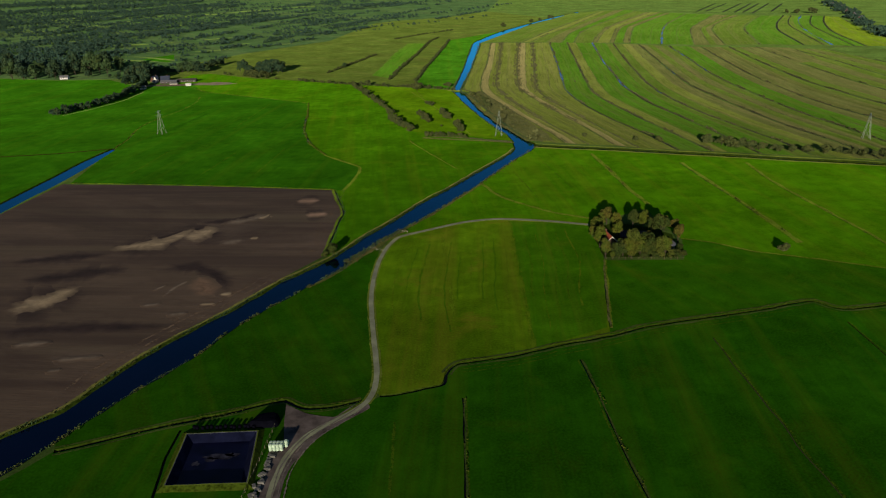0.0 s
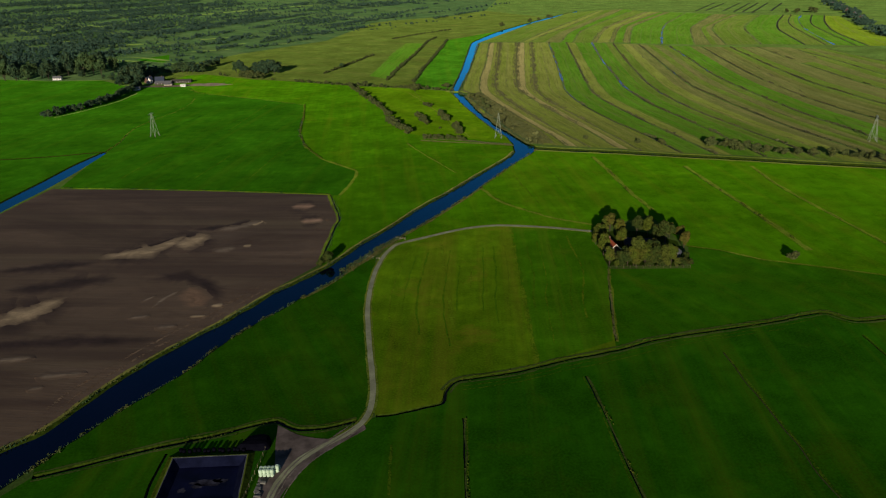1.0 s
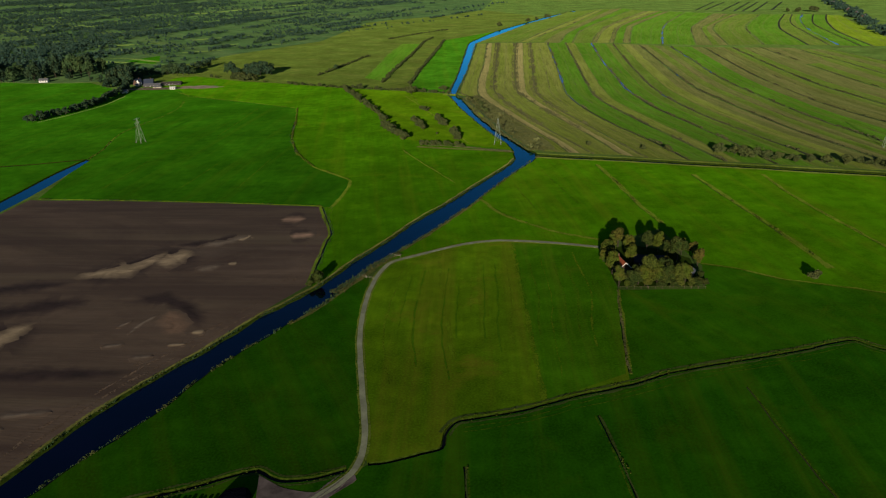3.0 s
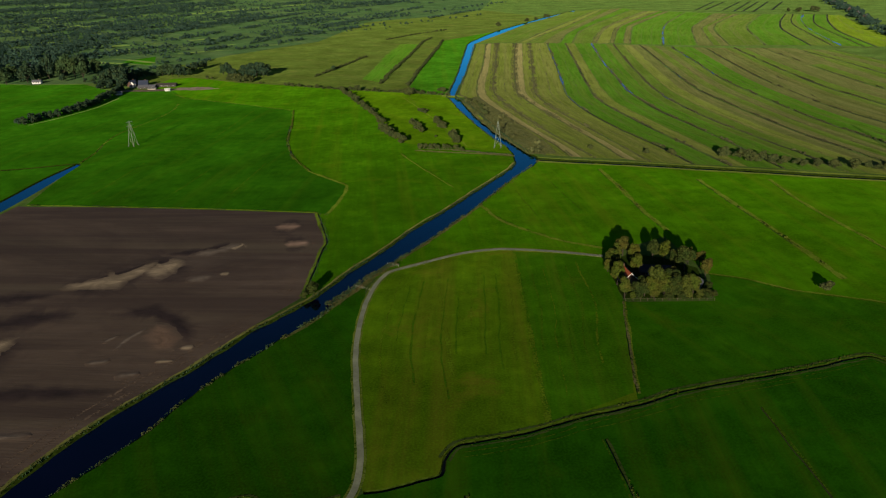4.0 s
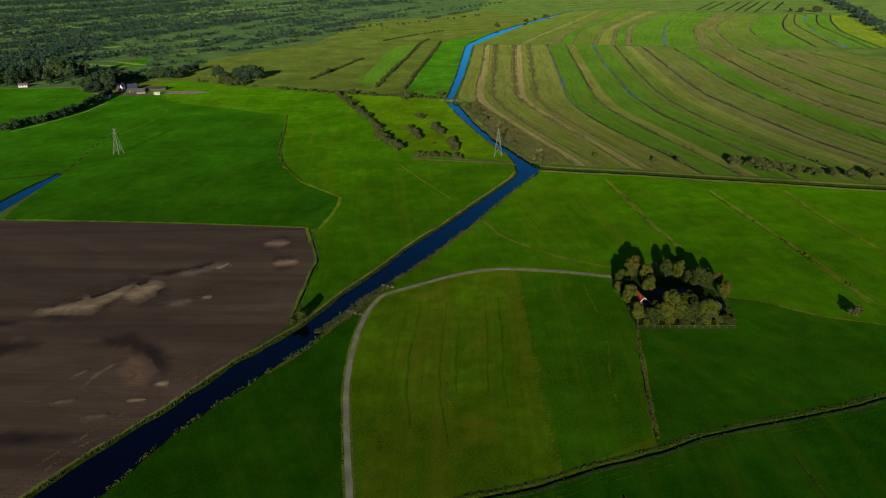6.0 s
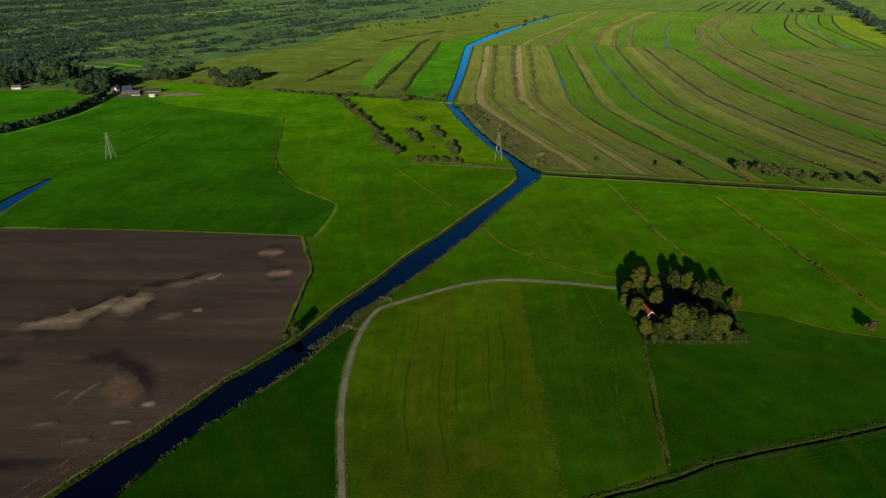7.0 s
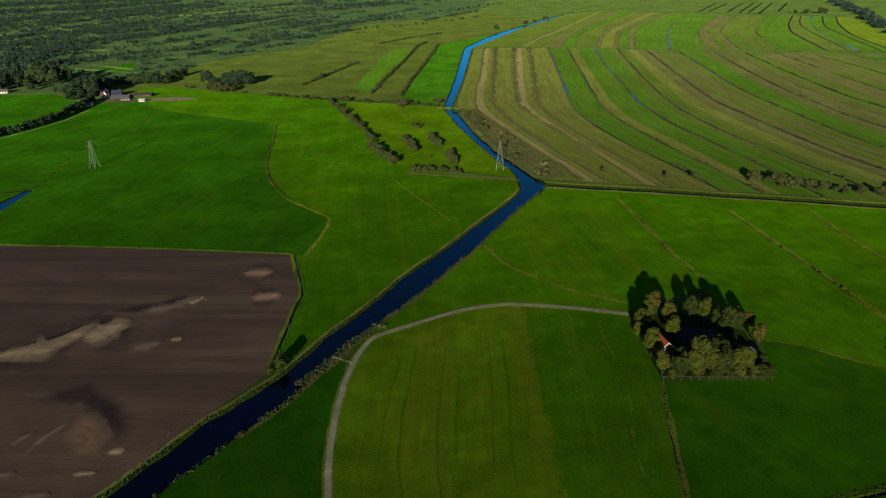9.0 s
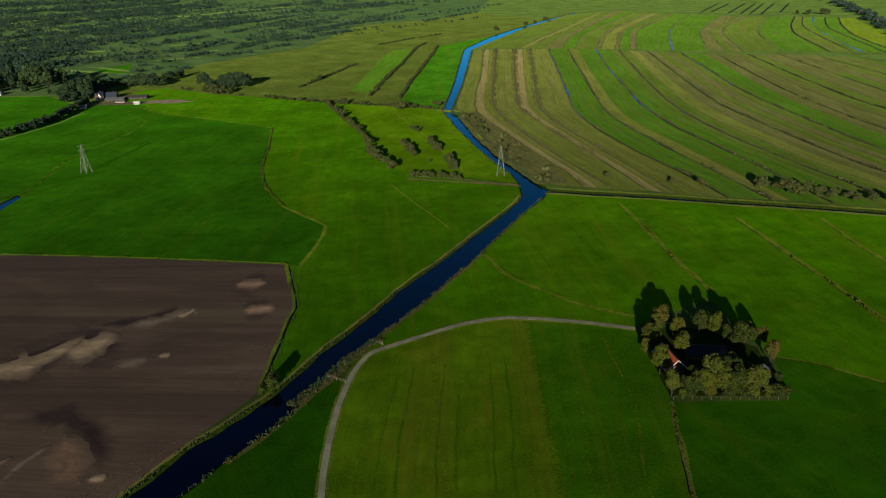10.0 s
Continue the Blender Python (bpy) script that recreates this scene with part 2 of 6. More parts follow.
# gloss tints colour the reflections: blue river, greyer strips, dim ditches
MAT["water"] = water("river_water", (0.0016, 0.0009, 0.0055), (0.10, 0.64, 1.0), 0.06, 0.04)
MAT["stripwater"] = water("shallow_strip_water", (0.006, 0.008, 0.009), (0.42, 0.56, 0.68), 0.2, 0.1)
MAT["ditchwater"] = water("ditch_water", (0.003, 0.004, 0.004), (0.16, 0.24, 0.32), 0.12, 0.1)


def soil(name, other=None, reach=0.0):
    """Ploughed soil in long furrows; with other, soil that blends into a patch of that colour by the mesh's fade layer."""
    m = Mat(name, 0.95)
    base = (0.104, 0.070, 0.046)
    c = m.mix(m.ramp(m.noise(46, (0.35, 1, 1), 5.0, 6, 0.62, 0.8), 0.36, 0.64), scaled(base, 0.66), scaled(base, 1.22))
    c = m.mix(m.ramp(m.noise(15, (0.12, 1, 1), 5.0, 5, 0.65, 0.5), 0.42, 0.66, (0, 0, 0), (0.6, 0.6, 0.6)), c, scaled(base, 0.62))
    c = m.mix(m.ramp(m.noise(4.5, (0.05, 1, 1), 5.0, 5, 0.62), 0.44, 0.68, (0, 0, 0), (0.34, 0.34, 0.34)), c, scaled(base, 0.58))
    c = m.mix(m.ramp(m.noise(1.7, (0.06, 1, 1), 5.0, 4), 0.5, 0.72, (0, 0, 0), (0.2, 0.2, 0.2)), c, (0.17, 0.12, 0.088))
    c = m.mix(m.ramp(m.noise(9, (0.8, 1, 1), 0, 7, 0.7, 0.6), 0.48, 0.66, (0, 0, 0), (0.35, 0.35, 0.35)), c, (0.060, 0.036, 0.027))
    c = m.mix(m.ramp(m.noise(13, (0.045, 1, 1), 4.0, 4, 0.55, 0.3), 0.5, 0.62, (0, 0, 0), (0.62, 0.62, 0.62)), c, (0.050, 0.031, 0.023))
    c = m.mix(m.ramp(m.noise(21, (0.06, 1, 1), 4.0, 4, 0.55, 0.3), 0.55, 0.68, (0, 0, 0), (0.5, 0.5, 0.5)), c, (0.125, 0.094, 0.056))
    blot = m.noise(48, (0.4, 1, 1), 12, 6, 0.62, 1.0)
    c = m.mix(m.ramp(blot, 0.5, 0.68, (0, 0, 0), (0.6, 0.6, 0.6)), c, (0.044, 0.025, 0.019))
    c = m.mix(m.ramp(m.noise(30, (0.25, 1, 1), 10, 6, 0.66, 0.9), 0.56, 0.72, (0, 0, 0), (0.4, 0.4, 0.4)), c, (0.16, 0.115, 0.082))
    if other:
        fade = m.t.nodes.new("ShaderNodeAttribute")
        fade.attribute_name = "fade"
        half = m.t.nodes.new("ShaderNodeMath")
        half.operation = "MULTIPLY"
        half.inputs[1].default_value = 0.5
        m.link(fade.outputs["Fac"], half.inputs[0])
        k = m.t.nodes.new("ShaderNodeMath")
        k.operation = "ADD"
        calm = m.t.nodes.new("ShaderNodeMath")
        calm.operation = "MULTIPLY_ADD"
        calm.inputs[1].default_value, calm.inputs[2].default_value = 0.6, 0.2
        m.link(m.noise(11, (0.35, 1, 1), 12, 7, 0.72, 1.5), calm.inputs[0])
        m.link(calm.outputs[0], k.inputs[0])
        m.link(half.outputs[0], k.inputs[1])
        tone = m.mix(m.ramp(m.noise(6, (0.7, 1, 1), 7.5, 6, 0.65, 0.8), 0.32, 0.68), scaled(other, 0.6), scaled(other, 1.25))
        c = m.mix(m.ramp(k.outputs[0], 0.64 - reach, 1.0 - reach), c, tone)
    m.colour(c).bump(m.noise(0.9, (0.06, 1, 1), 7.5, 3), 0.4, 0.15)
    return m.m


MAT["soil"] = soil("ploughed_soil")
MAT["sand"] = soil("sandy_soil", (0.34, 0.25, 0.148), 0.08)
MAT["sandorange"] = soil("orange_sandy_soil", (0.32, 0.20, 0.13))
MAT["sandred"] = soil("brown_sandy_soil", (0.19, 0.115, 0.070), 0.06)
MAT["sanddim"] = soil("dim_sandy_soil", (0.18, 0.135, 0.095), -0.02)
MAT["darksoil"] = soil("moist_dark_soil", (0.034, 0.020, 0.017), 0.10)
MAT["yardsand"] = plain("bare_sand", (0.42, 0.31, 0.2), 0.95, 0, 0.4, 6.0)
MAT["sandbrown"] = plain("brown_sandy_soil", (0.21, 0.14, 0.095), 0.95, 0, 0.35, 4.0)


def gravelly():
    m = Mat("worn_concrete_track", 0.9)
    c = m.mix(m.ramp(m.noise(6, detail=5), 0.35, 0.7), (0.165, 0.172, 0.104), (0.278, 0.288, 0.176))
    c = m.mix(m.ramp(m.noise(1.0, detail=4), 0.5, 0.75, (0, 0, 0), (0.5, 0.5, 0.5)), c, (0.115, 0.11, 0.08))
    m.colour(c).bump(m.noise(0.3, detail=3), 0.4, 0.03)
    return m.m


MAT["road"] = gravelly()
MAT["rut"] = grass("rutted_gravel", (0.14, 0.12, 0.105), (0.12, 0.105, 0.09), 0.5, 0.3, width=2, cover=0.06)
MAT["plastic"] = plain("black_silage_film", (0.003, 0.003, 0.006), 0.7, 0, 0.3, 2.0, 0.0)
MAT["liner"] = plain("black_pond_liner", (0.006, 0.0075, 0.022), 0.8, 0, 0.4, 3.0, 0.0)
MAT["edging"] = plain("faded_liner_edge", (0.10, 0.105, 0.11), 0.7, 0, 0.6, 1.5, 0.1)
MAT["bermgrass"] = plain("berm_grass", (0.040, 0.062, 0.006), 0.9, 0, 0.7, 0.9, 0.0)
MAT["yard"] = plain("trodden_gravel", (0.115, 0.092, 0.083), 0.95, 0, 0.6, 4.0, 0.0)
MAT["bark"] = plain("bark", (0.045, 0.036, 0.026), 0.9)
MAT["leaf_a"] = leafy("autumn_green_leaves", (0.028, 0.046, 0.006), (0.064, 0.088, 0.012), (0.066, 0.068, 0.012))
MAT["leaf_b"] = leafy("dark_green_leaves", (0.013, 0.027, 0.006), (0.038, 0.056, 0.012), (0.042, 0.050, 0.012))
MAT["leaf_e"] = leafy("browned_leaves", (0.036, 0.042, 0.008), (0.082, 0.084, 0.016), (0.082, 0.070, 0.016))
MAT["leaf_f"] = leafy("olive_leaves", (0.030, 0.046, 0.008), (0.070, 0.084, 0.014), (0.060, 0.070, 0.014))
# lighter copy of the shelter belt leaves, sunlight put into the colour
MAT["leaf_g"] = leafy("shelter_leaves_painted_sunlit", (0.020, 0.046, 0.018), (0.050, 0.088, 0.036), (0.050, 0.074, 0.026))
MAT["leaf_d"] = leafy("shelter_belt_leaves", (0.012, 0.031, 0.020), (0.036, 0.068, 0.038), (0.042, 0.063, 0.026))
MAT["leaf_c"] = leafy("willow_leaves", (0.028, 0.044, 0.014), (0.068, 0.086, 0.030), (0.064, 0.074, 0.024))
MAT["furrowgrass"] = leafy("furrow_grass", (0.036, 0.058, 0.006), (0.078, 0.098, 0.014), (0.07, 0.084, 0.010))
MAT["leaf_scrub"] = leafy("scrub_leaves", (0.058, 0.068, 0.030), (0.110, 0.116, 0.054), (0.098, 0.096, 0.042))
MAT["reedgrey"] = leafy("grey_reed", (0.050, 0.066, 0.026), (0.100, 0.116, 0.050), (0.084, 0.092, 0.036))
MAT["drybank"] = leafy("dry_bank_tussocks", (0.056, 0.060, 0.022), (0.115, 0.106, 0.048), (0.098, 0.084, 0.036))
# bluish far leaves: distance haze is mixed into the colour
MAT["leaf_far"] = leafy("hazed_woodland_leaves", (0.014, 0.040, 0.037), (0.040, 0.084, 0.068), (0.050, 0.084, 0.050))
MAT["steel"] = plain("galvanised_steel", (0.22, 0.26, 0.20), 0.55, 0.0, 0.15)
MAT["roof_red"] = plain("orange_roof_tiles", (0.30, 0.07, 0.03), 0.8, 0, 0.35, 0.5)
MAT["roof_dark"] = plain("dark_roof_tiles", (0.045, 0.055, 0.085), 0.5, 0, 0.3)
# darker copy of the dark tiles, with tree shade put into the colour
MAT["roof_shade"] = plain("shade_darkened_roof_tiles", (0.022, 0.022, 0.026), 0.8, 0, 0.3)
MAT["roof_brown"] = plain("brown_sheet_roof", (0.06, 0.052, 0.045), 0.8, 0, 0.3)
MAT["roof_grey"] = plain("grey_sheet_roof", (0.12, 0.12, 0.13), 0.6, 0.0, 0.25)
MAT["white"] = plain("white_paint", (0.62, 0.61, 0.58), 0.6, 0, 0.1)
MAT["brick"] = plain("brick_wall", (0.11, 0.065, 0.048), 0.85, 0, 0.3)
MAT["glass"] = plain("window_glass", (0.03, 0.035, 0.04), 0.1, 0, 0.1)
MAT["wood"] = plain("weathered_wood", (0.12, 0.10, 0.065), 0.85, 0, 0.3)
MAT["palewood"] = plain("pale_timber", (0.34, 0.31, 0.24), 0.8, 0, 0.2)
MAT["slurry"] = plain("dark_slurry", (0.003, 0.003, 0.016), 0.3, 0, 0.6, 5.0, 0.1)
# paler slurry tone that paints a reflection on the liquid
MAT["crust"] = plain("painted_slurry_reflection", (0.03, 0.03, 0.045), 0.9, 0, 0.7, 1.5, 0.0)
MAT["wrap"] = plain("pale_green_bale_wrap", (0.42, 0.54, 0.42), 0.4, 0, 0.25, 1.0)
MAT["concrete"] = plain("stacked_concrete", (0.135, 0.13, 0.118), 0.85, 0, 0.3, 0.8)

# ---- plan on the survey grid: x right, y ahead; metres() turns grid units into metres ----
GRID_X, GRID_Y, GRID_0 = 0.9808, 1.0804, 10.80


def metres(x, y):
    return x * GRID_X, y * GRID_Y + GRID_0


RIVER_LEFT = [(-126, 137), (-115.5, 146.9), (-111.1, 154.6), (-107.2, 164.7), (-96.5, 184), (-82.4, 202.8), (-74.9, 214.5), (-66.6, 227.3), (-48.9, 249.2), (-36.1, 272.7), (-23.7, 291.7), (-9.8, 316.6), (6.1, 339.3), (24.2, 368.3), (45.1, 401), (51.3, 415)]
RIVER_RIGHT = [(-117.5, 123.6), (-112.7, 130.6), (-109.4, 135.8), (-100.9, 151.3), (-90, 167.3), (-84, 176.6), (-78.4, 189.7), (-71.3, 201.1), (-63.3, 212.6), (-56.3, 222.4), (-44.7, 237.4), (-34.5, 256.7), (-22.8, 276), (-9.4, 293.9), (5.5, 317.3), (22.8, 346), (43.1, 382), (65.1, 419)]
CANAL = [(65.3, 421), (85.4, 415), (121.8, 406), (156.1, 395.4), (189.3, 386.2), (220.6, 376.3), (251.2, 367.9), (270.9, 361.8)]
WEST_CANAL_N = [(-253.4, 284.6), (-247.8, 328.8), (-245.8, 352), (-243.5, 378.3), (-241.5, 409), (-236.4, 439)]
WEST_CANAL_S = [(-242.3, 269.5), (-238.8, 314.6), (-236.9, 337.1), (-234.1, 361.4), (-232.9, 392.6), (-233.7, 436)]
ROAD = [(-44.3, 109.2), (-44.4, 116.8), (-43.7, 124.9), (-41.8, 130.4), (-38.9, 135.2), (-32.6, 140.8), (-27.4, 144.8), (-23.5, 149.8), (-22, 156.2), (-22.5, 166.5), (-24.8, 183.1), (-28, 206.6), (-29, 224.9), (-28.2, 243.1), (-25.6, 258.7), (-22.3, 267.3), (-19.2, 271), (-6.4, 277.7), (10.4, 286), (27.7, 289.3), (49.9, 285.7), (71.5, 279.4)]
D1 = [(-107.6, 131.1), (-96.4, 135.1), (-79.8, 141), (-64.9, 145.4), (-54.2, 149.3), (-48.6, 150.7), (-45.6, 148.8), (-41.1, 146.8), (-33.6, 147.3), (-25.5, 150.1)]
D2 = [(-20.2, 151.5), (-15.5, 152.1), (-6.9, 154.8), (-0.8, 156.8), (0.1, 162), (2, 165.5), (4.8, 167.6), (15.1, 169.4), (26.7, 172.4), (36.7, 176), (57.3, 181.7), (72.7, 187.2), (94.6, 192), (117.4, 196.9), (129.5, 200.1), (138.8, 201.7), (146.1, 196), (163.3, 197.7), (189, 200.6)]
D3 = [(5, 149.8), (4.7, 136.2), (4.2, 111.7)]
D4 = [(44.2, 167.9), (45.7, 149.6), (46.7, 128.2), (48.6, 109.9)]
D5 = [(91.8, 178.8), (92.3, 159), (93.7, 135.5), (93.4, 124.5), (94.8, 112.9), (95.2, 107.6)]
D6 = [(142.6, 186.8), (143.1, 166.7), (143.4, 148.6)]
D7 = [(69, 240.6), (64.8, 220.2), (59.6, 194.3), (58.3, 186.8)]
D8 = [(98.5, 398.8), (102.3, 359.1), (104, 328.6), (107.7, 304.6)]
D9 = [(149.5, 374.8), (152.7, 339.7), (156.1, 309.8), (158.9, 272.7), (159.9, 253.1)]
D10 = [(189.3, 371.6), (188.3, 339.1), (191, 307.5), (196, 267.1), (197.9, 242.1)]
D11 = [(23.6, 343), (30.8, 324.4), (41.6, 310.6), (57.4, 296.6), (74.1, 287.2)]
D12 = [(109.8, 260.3), (122.1, 255.3), (135.6, 245.5), (159.9, 235.8), (187.9, 223.8)]
D13 = [(-225.8, 361.8), (-180.5, 356.5), (-127.4, 349.7), (-72.4, 340.9), (-61.5, 338.2)]
D14 = [(-61.5, 338.2), (-51.8, 304.3), (-52.1, 294.3), (-52.5, 277), (-52.9, 258.9), (-53.7, 251.2)]
D15 = [(-121.9, 580), (-113.4, 529), (-106.5, 481), (-94.4, 439), (-78.6, 409), (-62.9, 392.8), (-51.4, 378.6), (-52.8, 354.6), (-56.3, 337.9)]
D16 = [(-235.1, 439), (-236.5, 462), (-242.2, 490), (-243.5, 512), (-238.7, 538), (-232.7, 561), (-230.9, 592), (-235.6, 621)]
D17 = [(-330.5, 422), (-308.3, 424), (-271.7, 429), (-237.8, 438)]
D19 = [(-22.3, 440), (-7.6, 408), (10.3, 371.6)]
D20 = [(-154, 699), (-93.8, 669), (-33.1, 646), (14.4, 625)]
TRACKW = [(-227.7, 640), (-193.9, 622), (-168.2, 608), (-121.9, 580)]
PLOUGH = [(-61.5, 338.2), (-51.8, 304.3), (-52.1, 294.3), (-52.5, 277), (-54, 250.1), (-67.4, 230.8), (-75.7, 217.7), (-83.3, 205.7), (-97.6, 186.9), (-108.3, 167.1), (-112.2, 156.8), (-116.7, 149), (-127.2, 138.9), (-144.4, 120.2), (-245.8, 240.9), (-250.7, 269.9), (-237.2, 312.1), (-232.9, 341.5), (-229.8, 361.1), (-222.8, 359.5), (-180, 355.5), (-127.1, 348.7), (-72.2, 339.9)]
PITRIM = [(-72.7, 135.9), (-53.4, 136.4), (-51.1, 117.7), (-71.6, 117.4)]
YARD = [(-47.9, 148.8), (-40.6, 144.3), (-31.3, 142.7), (-25.3, 148.3), (-22.6, 146.4), (-30.8, 139.3), (-36.2, 133.5), (-40.7, 124.8), (-41.9, 118.9), (-42.1, 111.7), (-47, 111.8), (-47.2, 121), (-48.3, 129.2), (-45.3, 132.3), (-46.9, 141.5)]
GROVE = [(73.5, 275.5), (69.9, 262), (70.3, 243.0), (101, 241.2), (105.5, 254.1), (107.5, 266), (96.5, 276.6), (84, 281)]
HEDGEW = [(-341, 550), (-332.4, 567), (-324.9, 583), (-314.4, 617), (-318.5, 675)]
HEDGEA = [(-90, 662), (-69.7, 607), (-49, 551), (-36, 499), (-22.4, 468)]
HEDGEB = [(-53.4, 691), (-45.3, 774), (-31.1, 866), (-13.5, 1015), (-0.2, 1065)]
HEDGEC = [(-25.3, 677), (-17.6, 749), (-4.5, 846), (7.7, 945), (17.6, 1031)]
HEDGED = [(-129.6, 745), (-110.8, 805), (-85.9, 885)]
HEDGEE = [(-69.3, 1063), (-29.1, 1120), (25.6, 1180)]
SA = [(61.9, 980), (43.8, 804), (30, 686), (25, 624), (38.8, 595), (57.9, 522), (64.3, 461), (72, 429)]
SB = [(79.2, 984), (60.6, 802), (45.8, 684), (41.6, 622), (48.4, 581), (66, 511), (82.3, 454), (87.2, 425)]
SC = [(95.8, 988), (75.2, 800), (58.6, 650), (63.9, 579), (80.7, 499), (97.7, 437), (102.1, 420)]
SD = [(121.9, 982), (97.3, 796), (80.9, 647), (82.7, 603), (97.1, 528), (111.6, 464), (120.6, 416)]
SE = [(141.9, 979), (111.9, 750), (96.4, 630), (99.8, 575), (110, 521), (123.4, 459), (134.1, 409)]
SF = [(166.7, 974), (145.2, 789), (130.9, 673), (123.5, 612), (126.2, 552), (136.4, 494), (151.4, 440), (158.3, 402)]
SG = [(192, 969), (168.8, 785), (150.2, 638), (146.9, 587), (154.4, 527), (164.7, 469), (179.2, 397.4)]
SH = [(228.5, 962), (204.2, 803), (191.9, 700), (183.7, 625), (183.7, 560), (190.3, 512), (201.1, 447), (207.4, 389.8)]
SI = [(254.8, 944), (228.5, 776), (211.7, 652), (208.1, 588), (212.1, 527), (221.6, 470), (234.1, 418), (238.5, 379.7)]
SJ = [(288.1, 932), (264.9, 761), (249, 635), (250.1, 568), (255, 506), (261, 454), (272.2, 403), (274.7, 372)]
SK = [(322.7, 906), (307.7, 786), (292.3, 679), (289.4, 592), (290.8, 512), (297.9, 446), (304.5, 384.4)]
SL = [(362.8, 893), (340.7, 750), (327, 637), (325.8, 542), (338.2, 464), (339.5, 423)]
SM = [(396.7, 881), (377.8, 744), (366.5, 626), (370.9, 551), (379.3, 479)]
SN = [(432, 875), (418, 734), (412, 636), (414, 527)]
SO = [(469, 857), (466, 748), (459, 649), (461, 593)]
SP = [(507, 844), (513, 732), (518, 672)]
UA = [(67, 1001), (108, 1098), (173, 1232), (293, 1473)]
UB = [(129, 989), (172, 1085), (247, 1244), (379, 1522)]
UC = [(140, 987), (188, 1096), (253, 1222), (386, 1520)]
UD = [(185, 972), (221, 1089), (286, 1234), (434, 1537)]
UE = [(202, 968), (241, 1101), (301, 1230), (448, 1501)]
UF = [(229, 963), (272, 1094), (316, 1197), (458, 1453)]
UG = [(235, 962), (277, 1093), (322, 1196), (465, 1451)]
UH = [(254, 958), (302, 1111), (339, 1201), (482, 1446)]
UI = [(259, 957), (307, 1110), (345, 1200), (489, 1444)]
UJ = [(273, 955), (322, 1115), (355, 1197), (493, 1428)]
UK = [(279, 947), (330, 1113), (364, 1195), (502, 1426)]
UL = [(320, 928), (376, 1094), (419, 1200), (527, 1404)]
UM = [(362, 914), (429, 1107), (480, 1205), (572, 1364)]
UN = [(382, 910), (444, 1104), (489, 1183), (592, 1345)]
UO = [(402, 906), (461, 1100), (522, 1215), (612, 1339)]
UP = [(449, 903), (511, 1088), (561, 1184), (644, 1318)]
UQ = [(502, 887), (558, 1069), (617, 1190), (686, 1306)]
UR = [(527, 882), (604, 1118), (648, 1213), (699, 1302)]
US = [(537, 880), (600, 1068), (664, 1209), (716, 1297)]
UT = [(559, 865), (637, 1110), (699, 1232), (735, 1292)]
UU = [(572, 863), (624, 1030), (690, 1171), (749, 1275)]
UV = [(632, 851), (662, 978), (723, 1143), (768, 1258)]
W0 = [(568, 1449), (696, 1663)]
W1 = [(586, 1443), (719, 1655)]
W2 = [(613, 1420), (751, 1643)]
W3 = [(629, 1401), (772, 1636)]
W4 = [(645, 1396), (789, 1629)]
W5 = [(658, 1379), (809, 1622)]
W6 = [(710, 1405), (838, 1612)]
UPPER_LEFT = [(53.5, 430), (51.9, 435), (50.2, 450), (44.5, 469), (38.5, 491), (30.9, 526), (23.8, 560), (15.2, 613), (14.2, 628), (27.6, 736), (52, 976), (70.2, 1040), (109.9, 1142), (164.3, 1246), (233.7, 1373), (322.6, 1516)]
UPPER_RIGHT = [(66.4, 422), (61.6, 434), (55.6, 454), (49.4, 480), (44, 505), (36.8, 546), (30.9, 579), (23.8, 606), (20.4, 627), (38.1, 759), (62.1, 972), (73.2, 1015), (133, 1152), (189.2, 1278), (315.3, 1483)]


# ---- building helpers ----


def mesh_of(name, verts, faces, material, smooth=False):
    me = bpy.data.meshes.new(name)
    me.from_pydata([tuple(v) for v in verts], [], [tuple(f) for f in faces])
    me.materials.append(material)
    if smooth:
        me.shade_smooth()
    return me


def structure(name, verts, faces, material, label="", category=""):
    placed_verts = [(*metres(v[0], v[1]), v[2]) for v in verts]
    return tagged(new(name, mesh_of(name, placed_verts, faces, material)), label, category, kind="structure")


def part(name, bm, material, parent, label=""):
    me = bpy.data.meshes.new(name)
    bm.to_mesh(me)
    bm.free()
    me.materials.append(material)
    ob = new(name, me)
    ob.parent = parent
    return tagged(ob, label)


def part_data(name, me, parent, label="", m=None):
    ob = new(name, me)
    ob.parent = parent
    if m is not None:
        ob.matrix_local = m
    return tagged(ob, label)


def thing(name, m, label, category, group=""):
    ob = new(name)
    ob.empty_display_size = 0.5
    ob.matrix_world = m
    ob.location.x, ob.location.y = metres(m.translation.x, m.translation.y)
    return tagged(ob, label, category, group)


def box(bm, x0, y0, z0, x1, y1, z1, bevel=0.0):
    r = bmesh.ops.create_cube(bm, size=1.0, matrix=Matrix.Translation(((x0 + x1) / 2, (y0 + y1) / 2, (z0 + z1) / 2)) @ Matrix.Diagonal((x1 - x0, y1 - y0, z1 - z0, 1)))
    if bevel:
        bmesh.ops.bevel(bm, geom=list({e for v in r["verts"] for e in v.link_edges}), offset=bevel, segments=1, affect="EDGES")
    return bm


def bar(bm, a, b, r0, r1=None, sides=6):
    """A tapered rod from a to b."""
    a, b = Vector(a), Vector(b)
    d = b - a
    m = Matrix.Translation((a + b) / 2) @ d.to_track_quat("Z", "Y").to_matrix().to_4x4()
    bmesh.ops.create_cone(bm, cap_ends=True, segments=sides, radius1=r0, radius2=r0 if r1 is None else r1, depth=d.length, matrix=m)
    return bm


